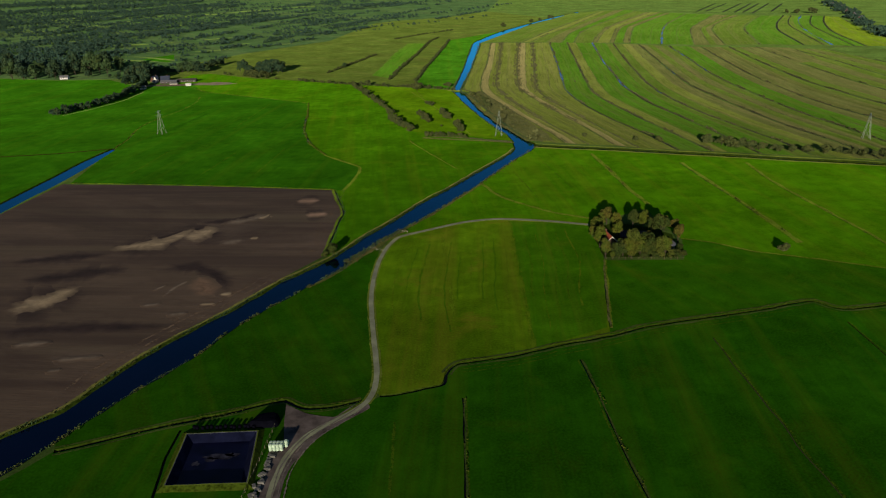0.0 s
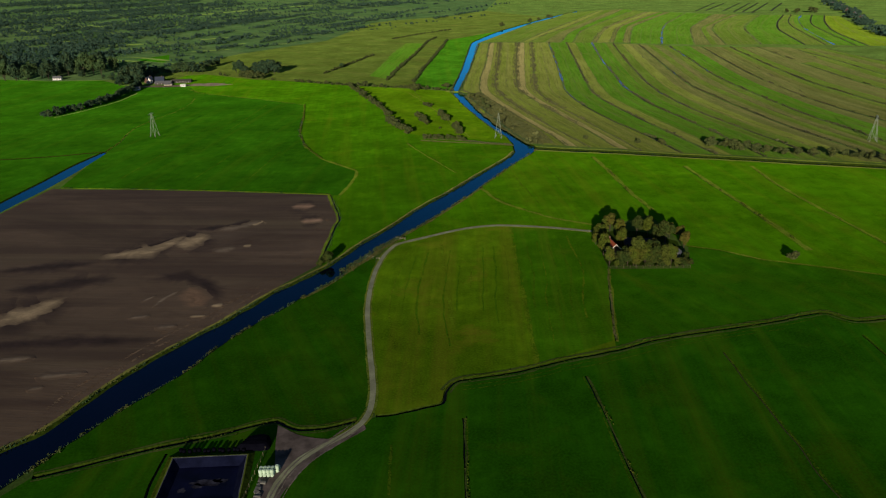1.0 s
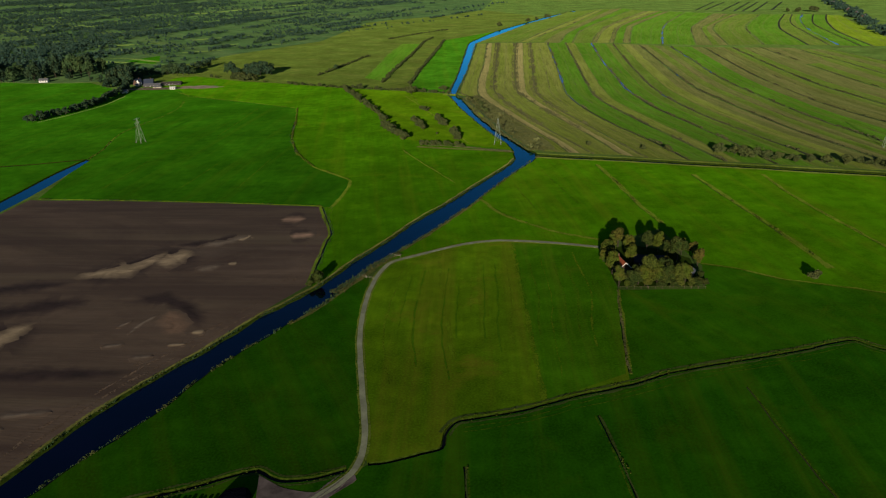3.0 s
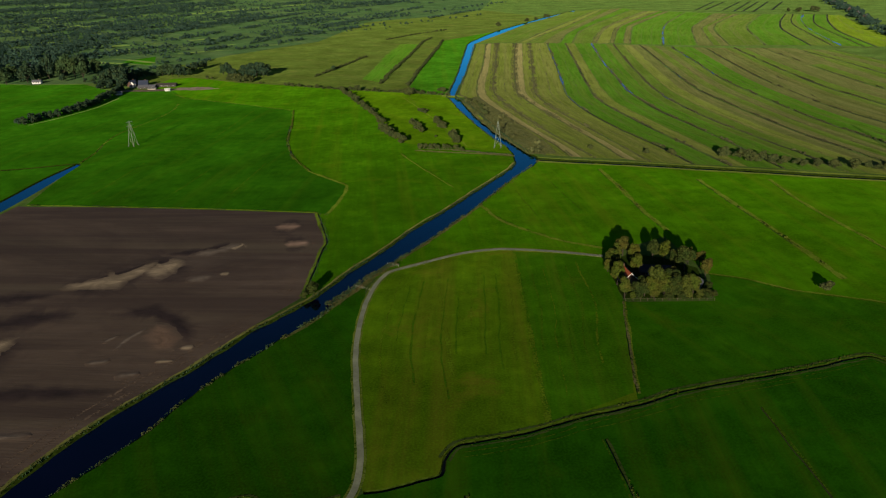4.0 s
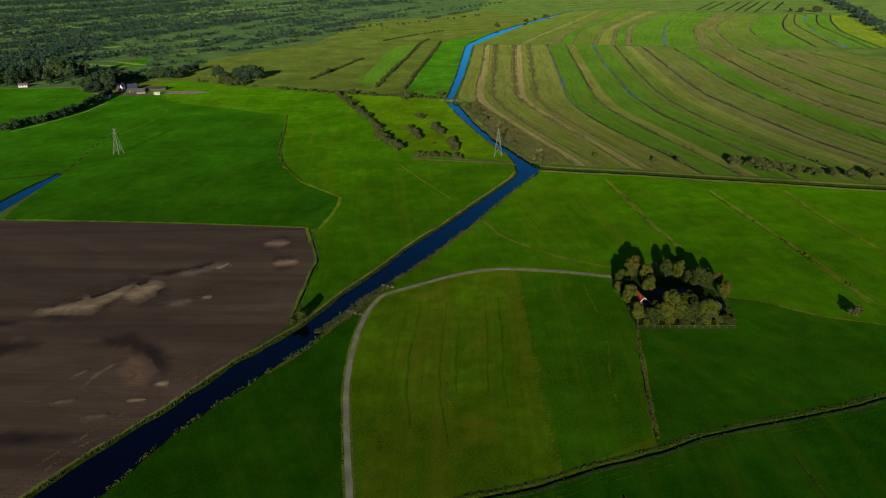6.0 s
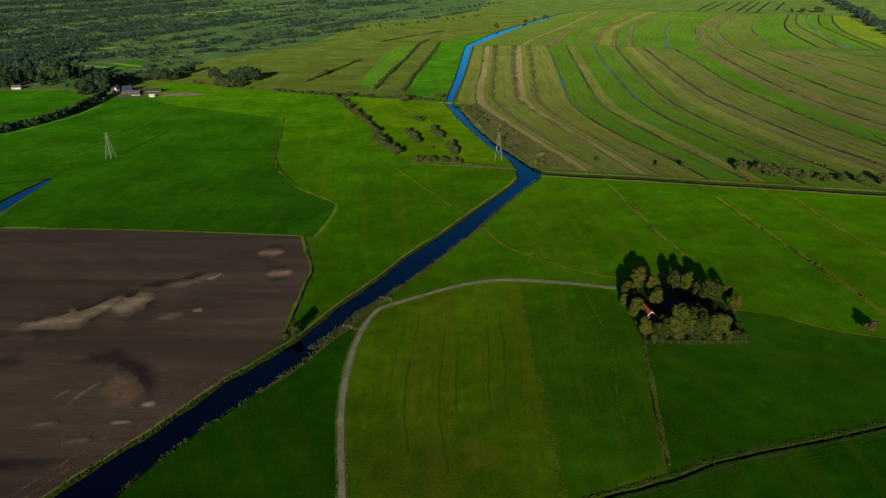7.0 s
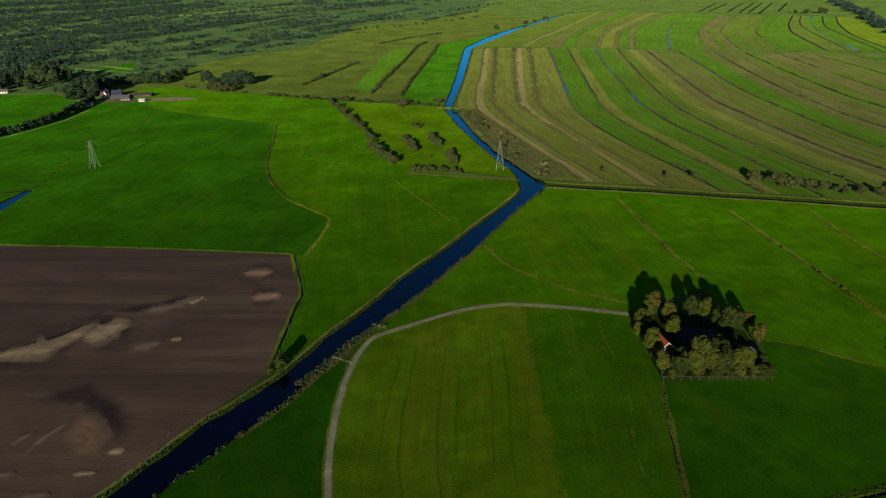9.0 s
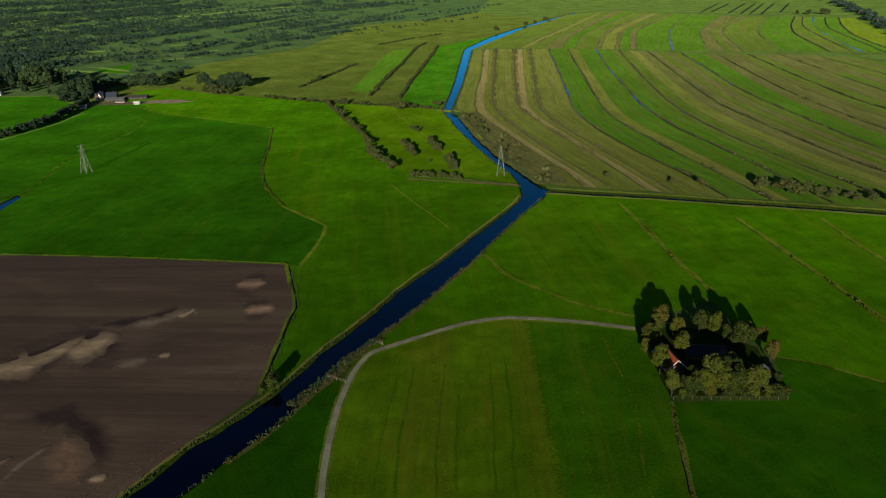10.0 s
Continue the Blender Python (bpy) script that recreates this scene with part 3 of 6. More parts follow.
def resample(line, step):
    """Even points along a polyline rounded by a spline through its corners."""
    p = np.array(line, float)
    ext = np.vstack([2 * p[0] - p[1], p, 2 * p[-1] - p[-2]])
    out = []
    for i in range(1, len(ext) - 2):
        a, b, c, d = ext[i - 1:i + 3]
        n = max(2, int(np.linalg.norm(c - b) / step) + 1)
        for u in np.linspace(0, 1, n, endpoint=False):
            m0, m1 = (c - a) * 0.4, (d - b) * 0.4
            out.append((2 * u**3 - 3 * u**2 + 1) * b + (u**3 - 2 * u**2 + u) * m0 + (3 * u**2 - 2 * u**3) * c + (u**3 - u**2) * m1)
    out.append(p[-1])
    return np.array(out)


def normals(p):
    d = np.gradient(p, axis=0)
    d /= np.linalg.norm(d, axis=1)[:, None] + 1e-9
    return np.stack([-d[:, 1], d[:, 0]], 1)


def wobble(p, amount, size, seed=0.0):
    """Push points sideways by noise, for natural edges."""
    n = normals(p)
    w = np.array([noise.noise(Vector((q[0] / size + seed, q[1] / size, seed))) for q in p])
    return p + n * (w * amount)[:, None]


def ribbon(rows):
    """Faces between rows of points of equal length; each row is (points, z)."""
    verts, k = [], len(rows[0][0])
    for p, z in rows:
        verts += [(q[0], q[1], z) for q in p]
    faces = [(j * k + i, j * k + i + 1, (j + 1) * k + i + 1, (j + 1) * k + i) for j in range(len(rows) - 1) for i in range(k - 1)]
    return verts, faces


def upward(verts, faces):
    out = []
    for f in faces:
        a, b, c = (Vector(verts[i]) for i in f[:3])
        out.append(f if (b - a).cross(c - a).z >= 0 else tuple(reversed(f)))
    return out


def inside(poly, pts):
    """Which of the points lie in a polygon."""
    poly, pts = np.array(poly), np.array(pts)
    hit = np.zeros(len(pts), bool)
    x, y = pts[:, 0], pts[:, 1]
    for a, b in zip(poly, np.roll(poly, -1, 0)):
        cross = (a[1] > y) != (b[1] > y)
        with np.errstate(divide="ignore", invalid="ignore"):
            hit ^= cross & (x < (b[0] - a[0]) * (y - a[1]) / (b[1] - a[1]) + a[0])
    return hit


# ---- channels: river, canals, ditches ----
HOLES = []      # outlines cut out of the ground


def channel(name, left, right, slope, depth, level, bank_label, water_label, watermat):
    """A watercourse between two shore lines (same count of points), with banks that slope down to it."""
    nl, nr = normals(left), normals(right)
    side = np.sign(((right - left) * nl).sum(1).mean())
    top_l, top_r = left - side * nl * slope, right + side * nr * slope
    HOLES.append(np.vstack([top_l, top_r[::-1]]))
    low_l, low_r = left + side * nl * 0.6, right - side * nr * 0.6
    v, f = ribbon([(top_l, 0.0), (left, level), (low_l, -depth), (low_r, -depth), (right, level), (top_r, 0.0)])
    structure(name + "_bank", v, upward(v, f), MAT["bankgrass"], bank_label, "bank")
    mid = (left + right) / 2
    v, f = ribbon([(left - side * nl * 0.1, level + 0.02), (mid, level + 0.02), (right + side * nr * 0.1, level + 0.02)])
    structure(name + "_water", v, upward(v, f), watermat, water_label, "water")


def paired(a, b, n):
    """Two shore lines with n points each, evenly spaced along their length."""
    out = []
    for line in (a, b):
        p = resample(line, 1.0)
        s = np.concatenate([[0], np.cumsum(np.linalg.norm(np.diff(p, axis=0), axis=1))])
        u = np.linspace(0, s[-1], n)
        out.append(np.stack([np.interp(u, s, p[:, 0]), np.interp(u, s, p[:, 1])], 1))
    return out


def ditch(name, line, width, label, wet=True, depth=0.7):
    p = wobble(resample(line, 2.0), 0.35, 6.0, width)
    n = normals(p)
    w = width * (1 + 0.3 * np.array([noise.noise(Vector((q[0] / 5, q[1] / 5, 7))) for q in p]))[:, None] / 2
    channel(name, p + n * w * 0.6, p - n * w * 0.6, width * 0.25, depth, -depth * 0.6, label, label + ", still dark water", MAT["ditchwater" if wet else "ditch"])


l, r = paired([(-330, -81), (-170, 90)] + RIVER_LEFT + UPPER_LEFT[1:], [(-302, -81), (-142, 90)] + RIVER_RIGHT + UPPER_RIGHT[1:], 740)
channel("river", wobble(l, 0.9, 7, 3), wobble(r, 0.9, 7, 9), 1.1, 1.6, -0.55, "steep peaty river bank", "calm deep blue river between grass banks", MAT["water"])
c = resample(CANAL + [(420, 315)], 3.0)
c = wobble(c, 0.5, 9, 2)
n = normals(c)
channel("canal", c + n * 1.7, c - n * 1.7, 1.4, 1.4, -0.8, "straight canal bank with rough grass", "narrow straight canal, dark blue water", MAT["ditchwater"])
l, r = paired(WEST_CANAL_N, WEST_CANAL_S, 90)
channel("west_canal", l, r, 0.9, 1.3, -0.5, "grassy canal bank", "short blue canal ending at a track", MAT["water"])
for name, line, width in (("ditch_yard", D1, 1.5), ("ditch_pasture", D2, 1.2), ("ditch_rye", D3, 0.55), ("ditch_rye", D4, 0.55), ("ditch_rye", D6, 0.5), ("ditch_grove", D7, 0.3), ("ditch_west", D17, 2.4), ("ditch_field", D14, 0.7), ("ditch_track", D16[:5], 1.0), ("ditch_reedy", D15[1:4], 1.5), ("ditch_basin", [(-75.7, 138.5), (-75.6, 127.9), (-73.2, 113)], 0.7)):
    ditch(name, line, width, "narrow drainage ditch between pastures", True, 0.8 if line in (D1, D2) else 0.4 if line in (D3, D4, D6, D7) else 0.7)
for line, width in ((D5, 0.5), (D8, 0.35), (D9, 0.45), (D10, 0.3)):
    ditch("furrow", line, width, "shallow overgrown furrow across the pasture", False, 0.16)

# ---- ground sheet, cut along the channels and split into fields ----
pit = [Vector((x, y, 0)) for x, y in PITRIM]
FARM_EDGE = [(-293, 755), (-272, 761), (-235, 738), (-207, 720), (-182, 711)]
ROUGH = FARM_EDGE + D20[:3] + [(-26, 654), (-8, 820), (15, 1030), (66, 1046), (120, 1170), (230, 1380), (121, 1580), (28, 1457), (-90, 1390), (-130, 1345), (-177, 1062), (-279, 932), (-324, 842), (-330, 745), (-300, 690)]
MARSH = [(-440, 742), (-380, 740), (-330, 745), (-324, 842), (-279, 932), (-177, 1062), (-130, 1345), (-90, 1390), (28, 1457), (121, 1603), (300, 2700), (-3000, 2700), (-3000, 800), (-560, 774)]
WESTMEADOW = [(-700, 300), (-700, 800), (-560, 772), (-440, 738), (-380, 735), (-330, 690), (-262, 682), (-248, 657), (-227.7, 640)] + D16[::-1] + [(-240, 430), (-246, 350), (-260, 250)]
FIELDS = [
    ("grove_floor", GROVE, "undergrowth", "dark shaded undergrowth below the grove", "undergrowth"),
    ("ploughed_field", PLOUGH, "soil", "ploughed brown field with pale sandy patches", "field"),
    ("pasture", ROAD[8:] + [(70, 262)] + D7 + D2[10::-1], "grazed", "close-grazed olive green pasture with mowing tracks", "pasture"),
    ("pasture", RIVER_RIGHT[2:12] + [(-30, 264)] + ROAD[13:6:-1] + D1[::-1], "strip", "dark green grass strip beside the river", "pasture"),
    ("pasture", D7[::-1] + [(72, 240), (103, 239), (110, 259)] + D12 + [(400, 200), (400, 175)] + D2[:9:-1], "east", "dark green pasture beside the grove", "pasture"),
    ("pasture", [(-285, -160), (-285, -78), (-112, 125)] + D1 + [(-22, 150)] + D2 + [(500, 190), (500, -160)], "near", "dark green ryegrass field crossed by ditches", "pasture"),
    ("pasture", RIVER_RIGHT[11:] + CANAL + [(420, 315), (420, 180)] + D12[::-1] + [(105, 298), (71.5, 281)] + ROAD[:15:-1], "north", "bright green grazed pasture with sunken tracks", "pasture"),
    ("pasture", D15 + [(-61, 338)] + D13[::-1] + [(-236, 440)] + D16 + TRACKW[:-1], "lush", "lush bright green meadow", "pasture"),
    ("pasture", HEDGEA + [(-12, 462), (22, 450), (46, 438)] + UPPER_LEFT[1:9] + [(14, 626), (-33, 646)], "trimeadow", "olive green meadow between hedge and river", "pasture"),
    ("pasture", D15[::-1] + TRACKW[-2::-1] + [(-248, 657), (-262, 682), (-300, 688)] + FARM_EDGE + D20[:3] + UPPER_LEFT[7::-1] + RIVER_LEFT[14:7:-1] + D14[::-1], "midmeadow", "green meadow beside the river", "pasture"),
    ("pasture", WESTMEADOW, "lush", "lush bright green meadow", "pasture"),
    ("pasture", [(-25, 652), (11, 632)] + UPPER_LEFT[9:13] + [(15, 1030), (-8, 820)], "bright", "bright green meadow between hedge and river", "pasture"),
    ("pasture", [(-413.5, 895.9), (-401, 916), (-383, 940), (-364, 888), (-361, 863)], "lush", "small bright green meadow among woodland", "pasture"),
    ("pasture", ROUGH, "roughmeadow", "rough olive meadow crossed by hedge lines", "meadow"),
    ("wet_meadow", MARSH, "marsh", "dark rough wet meadow between woodland belts", "meadow"),
]
outer = [(-9000, -400), (9000, -400), (9000, 9000), (-9000, 9000)]
pts, edges = [], []


def constrain(poly):
    k = len(pts)
    pts.extend(Vector((float(q[0]), float(q[1]))) for q in poly)
    edges.extend((k + i, k + (i + 1) % len(poly)) for i in range(len(poly)))


constrain(outer)
for h in HOLES:
    constrain(h)
constrain([(v.x, v.y) for v in pit])
for _, poly, *_rest in FIELDS:
    constrain(poly)
cv, _, cf, *_rest = mathutils.geometry.delaunay_2d_cdt(pts, edges, [], 0, 0.02)
mid = np.array([sum((cv[i] for i in f), Vector((0, 0))) / len(f) for f in cf])
free = np.ones(len(cf), bool)
for h in HOLES + [[(v.x, v.y) for v in pit]]:
    free &= ~inside(h, mid)


def sheet(name, mask, material, label, category):
    used, verts, faces = {}, [], []
    for k in np.nonzero(mask)[0]:
        f = []
        for i in cf[k]:
            if i not in used:
                used[i] = len(verts)
                verts.append((cv[i].x, cv[i].y, 0.0))
            f.append(used[i])
        faces.append(f)
    structure(name, verts, upward(verts, faces), material, label, category)


for name, poly, mat, label, category in FIELDS:
    mine = free & inside(poly, mid)
    free &= ~mine
    sheet(name, mine, MAT[mat], label, category)
sheet("ground", free, MAT["ground"], "flat green polder meadow reaching the horizon", "ground")


# ---- road and yard ----
def slab(name, left, right, z, material, label, category, sink=0.3):
    v, f = ribbon([(left, -sink), (left, z), (right, z), (right, -sink)])
    return structure(name, v, f if (Vector((*left[1], 0)) - Vector((*left[0], 0))).cross(Vector((*(right[0] - left[0]), 0))).z < 0 else f, material, label, category)


p = wobble(resample(ROAD, 2.0), 0.15, 8, 4)
n = normals(p)
for k, (off, w, z, mat, label) in enumerate(((0, 1.6, 0.05, "verge", "dry grass verge along the farm track"), (0, 0.88, 0.09, "road", "narrow pale concrete farm track"))):
    a, b = wobble(p + n * w, 0.35 - 0.2 * k, 3, 1), wobble(p - n * w, 0.35 - 0.2 * k, 3, 2)
    ob = slab("road" if k else "road_verge", a, b, z, MAT[mat], label, "road" if k else "verge")
    ob.data.attributes.new("rim", "FLOAT", "POINT").data.foreach_set("value", [r for r in (1, 0.4, 0.4, 1) for _ in range(len(p))])
# strips of reed land beyond the canal
SEAMS = []


def strip(a, b, looks, label, z=0.06):
    """A strip between two ditch lines, in bands of slightly different growth, with its own coordinates in metres."""
    l, r = paired(a, b, 70)
    cuts = np.linspace(0.04, 0.96, len(looks) + 1)
    along_m = np.concatenate([[0], np.cumsum(np.linalg.norm(np.diff(l, axis=0), axis=1))])
    wide = np.linalg.norm(r - l, axis=1)
    shift = 37.0 * len(SEAMS)
    for k, look_ in enumerate(looks):
        p, q = l + (r - l) * cuts[k], l + (r - l) * cuts[k + 1]
        p, q = (wobble(p, 0.9, 14, 5 + k), wobble(q, 0.9, 14, 6 + k))
        marks = (0, 0.12, 0.5, 0.88, 1)
        v, f = ribbon([(p + (q - p) * u, z + 0.12 * (1 - abs(2 * u - 1))) for u in marks])
        ob = structure("reed_strip", v, upward(v, f), MAT[look_], label, "field")
        co = [(shift + (cuts[k] + (cuts[k + 1] - cuts[k]) * u) * w, t + shift) for u in marks for w, t in zip(wide, along_m)]
        rim = [max(0.0, 0.5 * (1 - min(u, 1 - u) * 5)) for u in marks for _ in wide]
        ob.data.attributes.new("rim", "FLOAT", "POINT").data.foreach_set("value", rim)
        layer = ob.data.uv_layers.new(name="strip")
        index = np.empty(len(ob.data.loops), np.int32)
        ob.data.loops.foreach_get("vertex_index", index)
        layer.data.foreach_set("uv", np.array(co, np.float32)[index].ravel())
    SEAMS.append([tuple(c) for c in l + (r - l) * cuts[len(looks) // 2 or 1]])


def fray(ob, rims, n):
    """The rim layer of a ribbon: 0 in its middle, 1 at its edges."""
    ob.data.attributes.new("rim", "FLOAT", "POINT").data.foreach_set("value", [r for r in rims for _ in range(n)])


def wet_line(line, width, material, label, even=False):
    wet = material == "stripwater"
    p = wobble(resample(line, 4.0), 0.8, 12, 2)
    n = normals(p)
    w = np.array([max(0.08, (0.1 if wet else 0.5) + noise.noise(Vector((q[0] / 40, q[1] / 40, 4))) * 1.5) for q in p])[:, None] * width
    if even:
        w = np.full((len(p), 1), 0.45 * width)
    z = 0.085 if wet else 0.06 if material == "ditch" else 0.03
    if not wet:
        w = w * 1.5
    v, f = ribbon([(p + n * w, z), (p, z + 0.02), (p - n * w, z)])
    ob = structure("strip_ditch", v, upward(v, f), MAT[material], label, "ditch")
    fray(ob, (1, 0, 1), len(p))


def verge(line, width, z, material, label, seed=1.0, off=0.0):
    p = wobble(resample(line, 1.5), 0.5, 7, seed)
    n = normals(p)
    w = np.array([1.0 + 0.5 * noise.noise(Vector((q[0] / 9, q[1] / 9, seed))) for q in p])[:, None] * width
    p = p + n * off
    v, f = ribbon([(p + n * w, 0.012), (p + n * w * 0.4, z), (p - n * w * 0.4, z), (p - n * w, 0.012)])
    ob = structure("grass_track", v, upward(v, f), MAT[material], label, "track")
    fray(ob, (1, 0.25, 0.25, 1), len(p))


STRIPS = [SA, SB, SC, SD, SE, SF, SG, SH, SI, SJ, SK, SL, SM, SN, SO, SP]
O, T, B, F = "olive", "tan", "brown", "fresh"
D, K = "dolive", "dbrown"
V = "wolive"
LOOKS = [(V, V), (T, V), (V, V), (T, V), (V, V), (F, F), (V, F, F), (F, F, O), (O, V, B), (B, O, B, O), (F, F, B), (K, B, K, O), (O, B, B), (O, B, O), (O, B, O)]
for a, b, looks in zip(STRIPS, STRIPS[1:], LOOKS):
    strip(a, b, looks, "long curved strip of reed land")
for line in STRIPS[1:]:
    wet_line(line, 1.5, "roughline", "rough brown ditch edge between strips")
for k, line in enumerate(STRIPS[5:]):
    wet_line(line, 0.65 if k < 4 else 0.42, "ditch", "narrow dark ditch between strips")
for line, width in ((SC, 6.5), (SD, 6.0), (SE, 5.5), (SG, 2.6), (SH, 2.4), (SI, 2.4)):
    wet_line(line[: 1 + len(line) * 2 // 3], width, "roughline", "wide brown reedy ditch edge between strips")
for line, width in ((SF[:5], 1.5), (SH[:5], 1.6), (SK[:3], 2.0), (SI[2:5], 1.2), (SJ[1:3], 0.8)):
    wet_line(line, width, "stripwater", "open water in a strip ditch")
DASH = np.random.default_rng(17)
for k in range(6, len(STRIPS) - 1):
    l, r = paired(STRIPS[k], STRIPS[k + 1], 60)
    for j in range(9):
        u, i0, n0 = 0.06 + 0.88 * DASH.random(), int(DASH.integers(0, 42)), int(DASH.integers(8, 26))
        line = [tuple(q) for q in (l + (r - l) * u)[i0:i0 + n0:4]]
        if len(line) > 2:
            wet_line(line, 0.5 + 0.7 * DASH.random(), ("ditch", "roughline", "tanline", "tanline")[j % 4], "short rough furrow in the reed land")
for a, b in (([(430, 875), (423, 806), (414, 739)], [(472, 862), (462, 800), (450, 746)]), ([(332, 688), (324, 622), (315, 562)], [(351, 689), (342, 626), (332, 571)])):
    strip(a, b, (B,), "mown tan plot among the reed strips", 0.2)
strip([(-48, 1004), (-62, 905), (-70, 798), (-77, 724)], [(-16, 998), (-32, 866), (-43, 764), (-51, 698)], ("meadowgreen",), "green mown strip between hedge lines", 0.04)
verge([(27, 590), (36, 545), (44, 505), (54, 470), (64, 437)], 1.3, 0.24, "track", "pale worn path on the river bank", 67.0)
BEYOND = [UA, UB, UC, UD, UE, UF, UG, UH, UI, UJ, UK, UL, UM, UN, UO, UP, UQ, UR, US, UT, UU, UV]
LOOKS = [(O,), (V,), (O, B), (F,), (O,), (B,), (V,), (B,), (F,), (B,), (F, F, F), (F, F), (B,), (O, B), (O, O), (F, F), (O,), (O, F), (F,), (F,), ("yellow", "yellow")]
for a, b, looks in zip(BEYOND, BEYOND[1:], LOOKS):
    strip(a, b, looks, "distant strip of meadow")
for line in BEYOND[1:-1]:
    wet_line(line, 1.3, "roughline", "rough edge between distant meadows")
for line in (UQ, UR, UT, UU):
    wet_line(line, 2.2, "ditch", "dark ditch between distant meadows", True)
for line, width in ((US, 3.0), (UL[:3], 2.2)):
    wet_line(line, width, "stripwater", "open water between distant meadows")
for line in (W0, W1, W2, W3, W4, W5, W6):
    wet_line(line, 3.2, "ditch", "long dark ditch in distant meadows", True)
wet_line([(67, 995), (192, 970), (299, 938), (364, 914), (448, 897), (523, 872), (569, 853)], 2.2, "roughline", "cross track between reed strips")
wet_line([(550, 1425), (623, 1389), (698, 1353), (743, 1314)], 2.5, "ditch", "cross ditch in distant meadows")


PATHN = [(-24.6, 638), (-9.2, 562), (6, 515), (13, 462), (20, 444), (48, 434)]
WORN = "worn tan strip of dry grass along a furrow"
for i, (line, width, off) in enumerate(((D15[4:], 1.7, 0), (D8, 2.3, 1.2), (D9, 2.5, 1.3), (D10, 1.9, 1.0), (D11, 1.9, 0), (D19, 0.7, 0), (D7, 0.9, 0.9), (D13, 1.1, 0.2), (D14, 1.2, -1.0))):
    verge(line, width, 0.03, "track", WORN, i * 1.7, off)
for i, (line, width) in enumerate(((D15[:5], 1.6), (D16, 1.8), ([(-263.8, 675.9), (-248, 657), (-238, 645)] + TRACKW, 2.6), (PATHN, 1.2), (D19, 1.6))):
    verge(line, width, 0.028, "fadedtrack", "half-grown cattle track in the pasture", 20.0 + i)
for i, (line, width, off) in enumerate(((D12, 0.8, 0), (D5, 0.7, 0.6), (D4, 0.5, -0.9), (D3, 0.5, 0.9), (D6, 0.5, 0.8), (D2[6:], 0.35, -3.2), (D2[6:14], 0.3, -5.0))):
    verge(line, width, 0.03, "faint", "faint wheel track in the grass", i + 40.0, off)
verge([(65, 425), (62, 440), (100, 423), (160, 404), (270, 371)][2:], 1.6, 0.05, "verge", "mown path along the canal bank", 51.0, 1.0)

for i, (line, off) in enumerate(((RIVER_LEFT, 1.9), (RIVER_RIGHT[9:], -1.9), (UPPER_RIGHT[:9], -2.6), (UPPER_LEFT[1:8], 1.8))):
    verge(line, 0.8, 0.04, "banktan" if i == 0 else "fadedtrack", "dry grass fringe on the river bank", 60.0 + i, off)

verge([(-54.5, 338), (-55.5, 304), (-56, 277), (-57.5, 256), (-66, 240), (-80, 222), (-100, 197)], 3.4, 0.03, "headland", "driven headland along the ploughed field", 65.0, -2.0)
for k, off in enumerate((3.4, 7.2)):
    verge(RIVER_LEFT[2:8], 1.1, 0.05, "wheelmark", "wheel track beside the river on the ploughed field", 150.0 + k, off + 2.0)
verge([(-62, 330), (-61, 290), (-63, 258), (-75, 238)], 1.6, 0.035, "headland", "wheel track on the ploughed headland", 66.0, 0)

verge([(-41, 243.5), (-33.5, 254), (-27.8, 264), (-21.8, 272.5)], 2.0, 0.05, "roughtan", "rough tan grass between river and track", 133.0)
verge(RIVER_RIGHT[9:16], 1.1, 0.045, "roughtan", "dry grass margin on the river bank", 134.0, -1.6)
verge([(-27.5, 621.0), (-0.0, 537.4), (22.6, 454.4)], 0.9, 0.04, "track", "worn tan path between shrubs", 210.0)
verge([(-13.0, 448.5), (13.1, 440.6), (33.4, 435.5), (52.1, 429.5)], 2.2, 0.12, "roughtan", "rough tan reed row across the meadow", 211.0)
# earth dam where a hedge line crosses the river
v, f = ribbon([([(8, 628), (14, 626), (22, 624), (30, 620)], -0.4), ([(8, 627), (14, 625), (22, 623), (30, 619)], 0.25), ([(8, 623), (14, 621), (22, 619), (30, 615)], 0.25), ([(8, 622), (14, 620), (22, 618), (30, 614)], -0.9)])
structure("earth_dam", v, upward(v, f), MAT["verge"], "low grassy earth dam across the river", "dam")
MOWN_A, MOWN_B = [(-0.0, 268.6), (0.5, 254.4), (1.2, 237.0), (2.6, 215.5), (3.6, 197.9)], [(33.4, 286.4), (33.2, 276.2), (32.2, 246.5), (31.4, 220.7), (30.7, 202.0), (30.0, 174.6)]
for i, line in enumerate((MOWN_A, MOWN_B)):
    verge(line, 1.9, 0.03, "streak", "faint yellowed mowing mark in the pasture", 70.0 + i)
l, r = paired(MOWN_B, [(70.5, 281), (70.5, 262), (69.6, 242), (64.6, 220), (59.1, 194), (57.6, 187)], 30)
v, f = ribbon([(l, 0.012), ((l + r) / 2, 0.02), (wobble(r, 0.5, 6, 3), 0.012)])
structure("pasture", v, upward(v, f), MAT["fresher"], "fresher green strip of the grazed pasture", "pasture")
MARKS = np.random.default_rng(23)
for i in range(16):
    u, cut, end = 0.04 + 0.93 * i / 16, int(MARKS.integers(0, 10)), int(MARKS.integers(16, 30))
    a, b = paired([(-19, 262), (-24, 215), (-17, 168)], [(66, 276), (66.5, 240), (62, 222), (56.5, 189)], 30)
    line = [tuple(q) for q in (a + (b - a) * u)[cut:end:3]]
    verge(line, 0.35 + 0.5 * MARKS.random(), 0.032, "streak" if i % 3 == 0 else "pressed", "faint mowing mark in the grazed pasture", 140.0 + i)
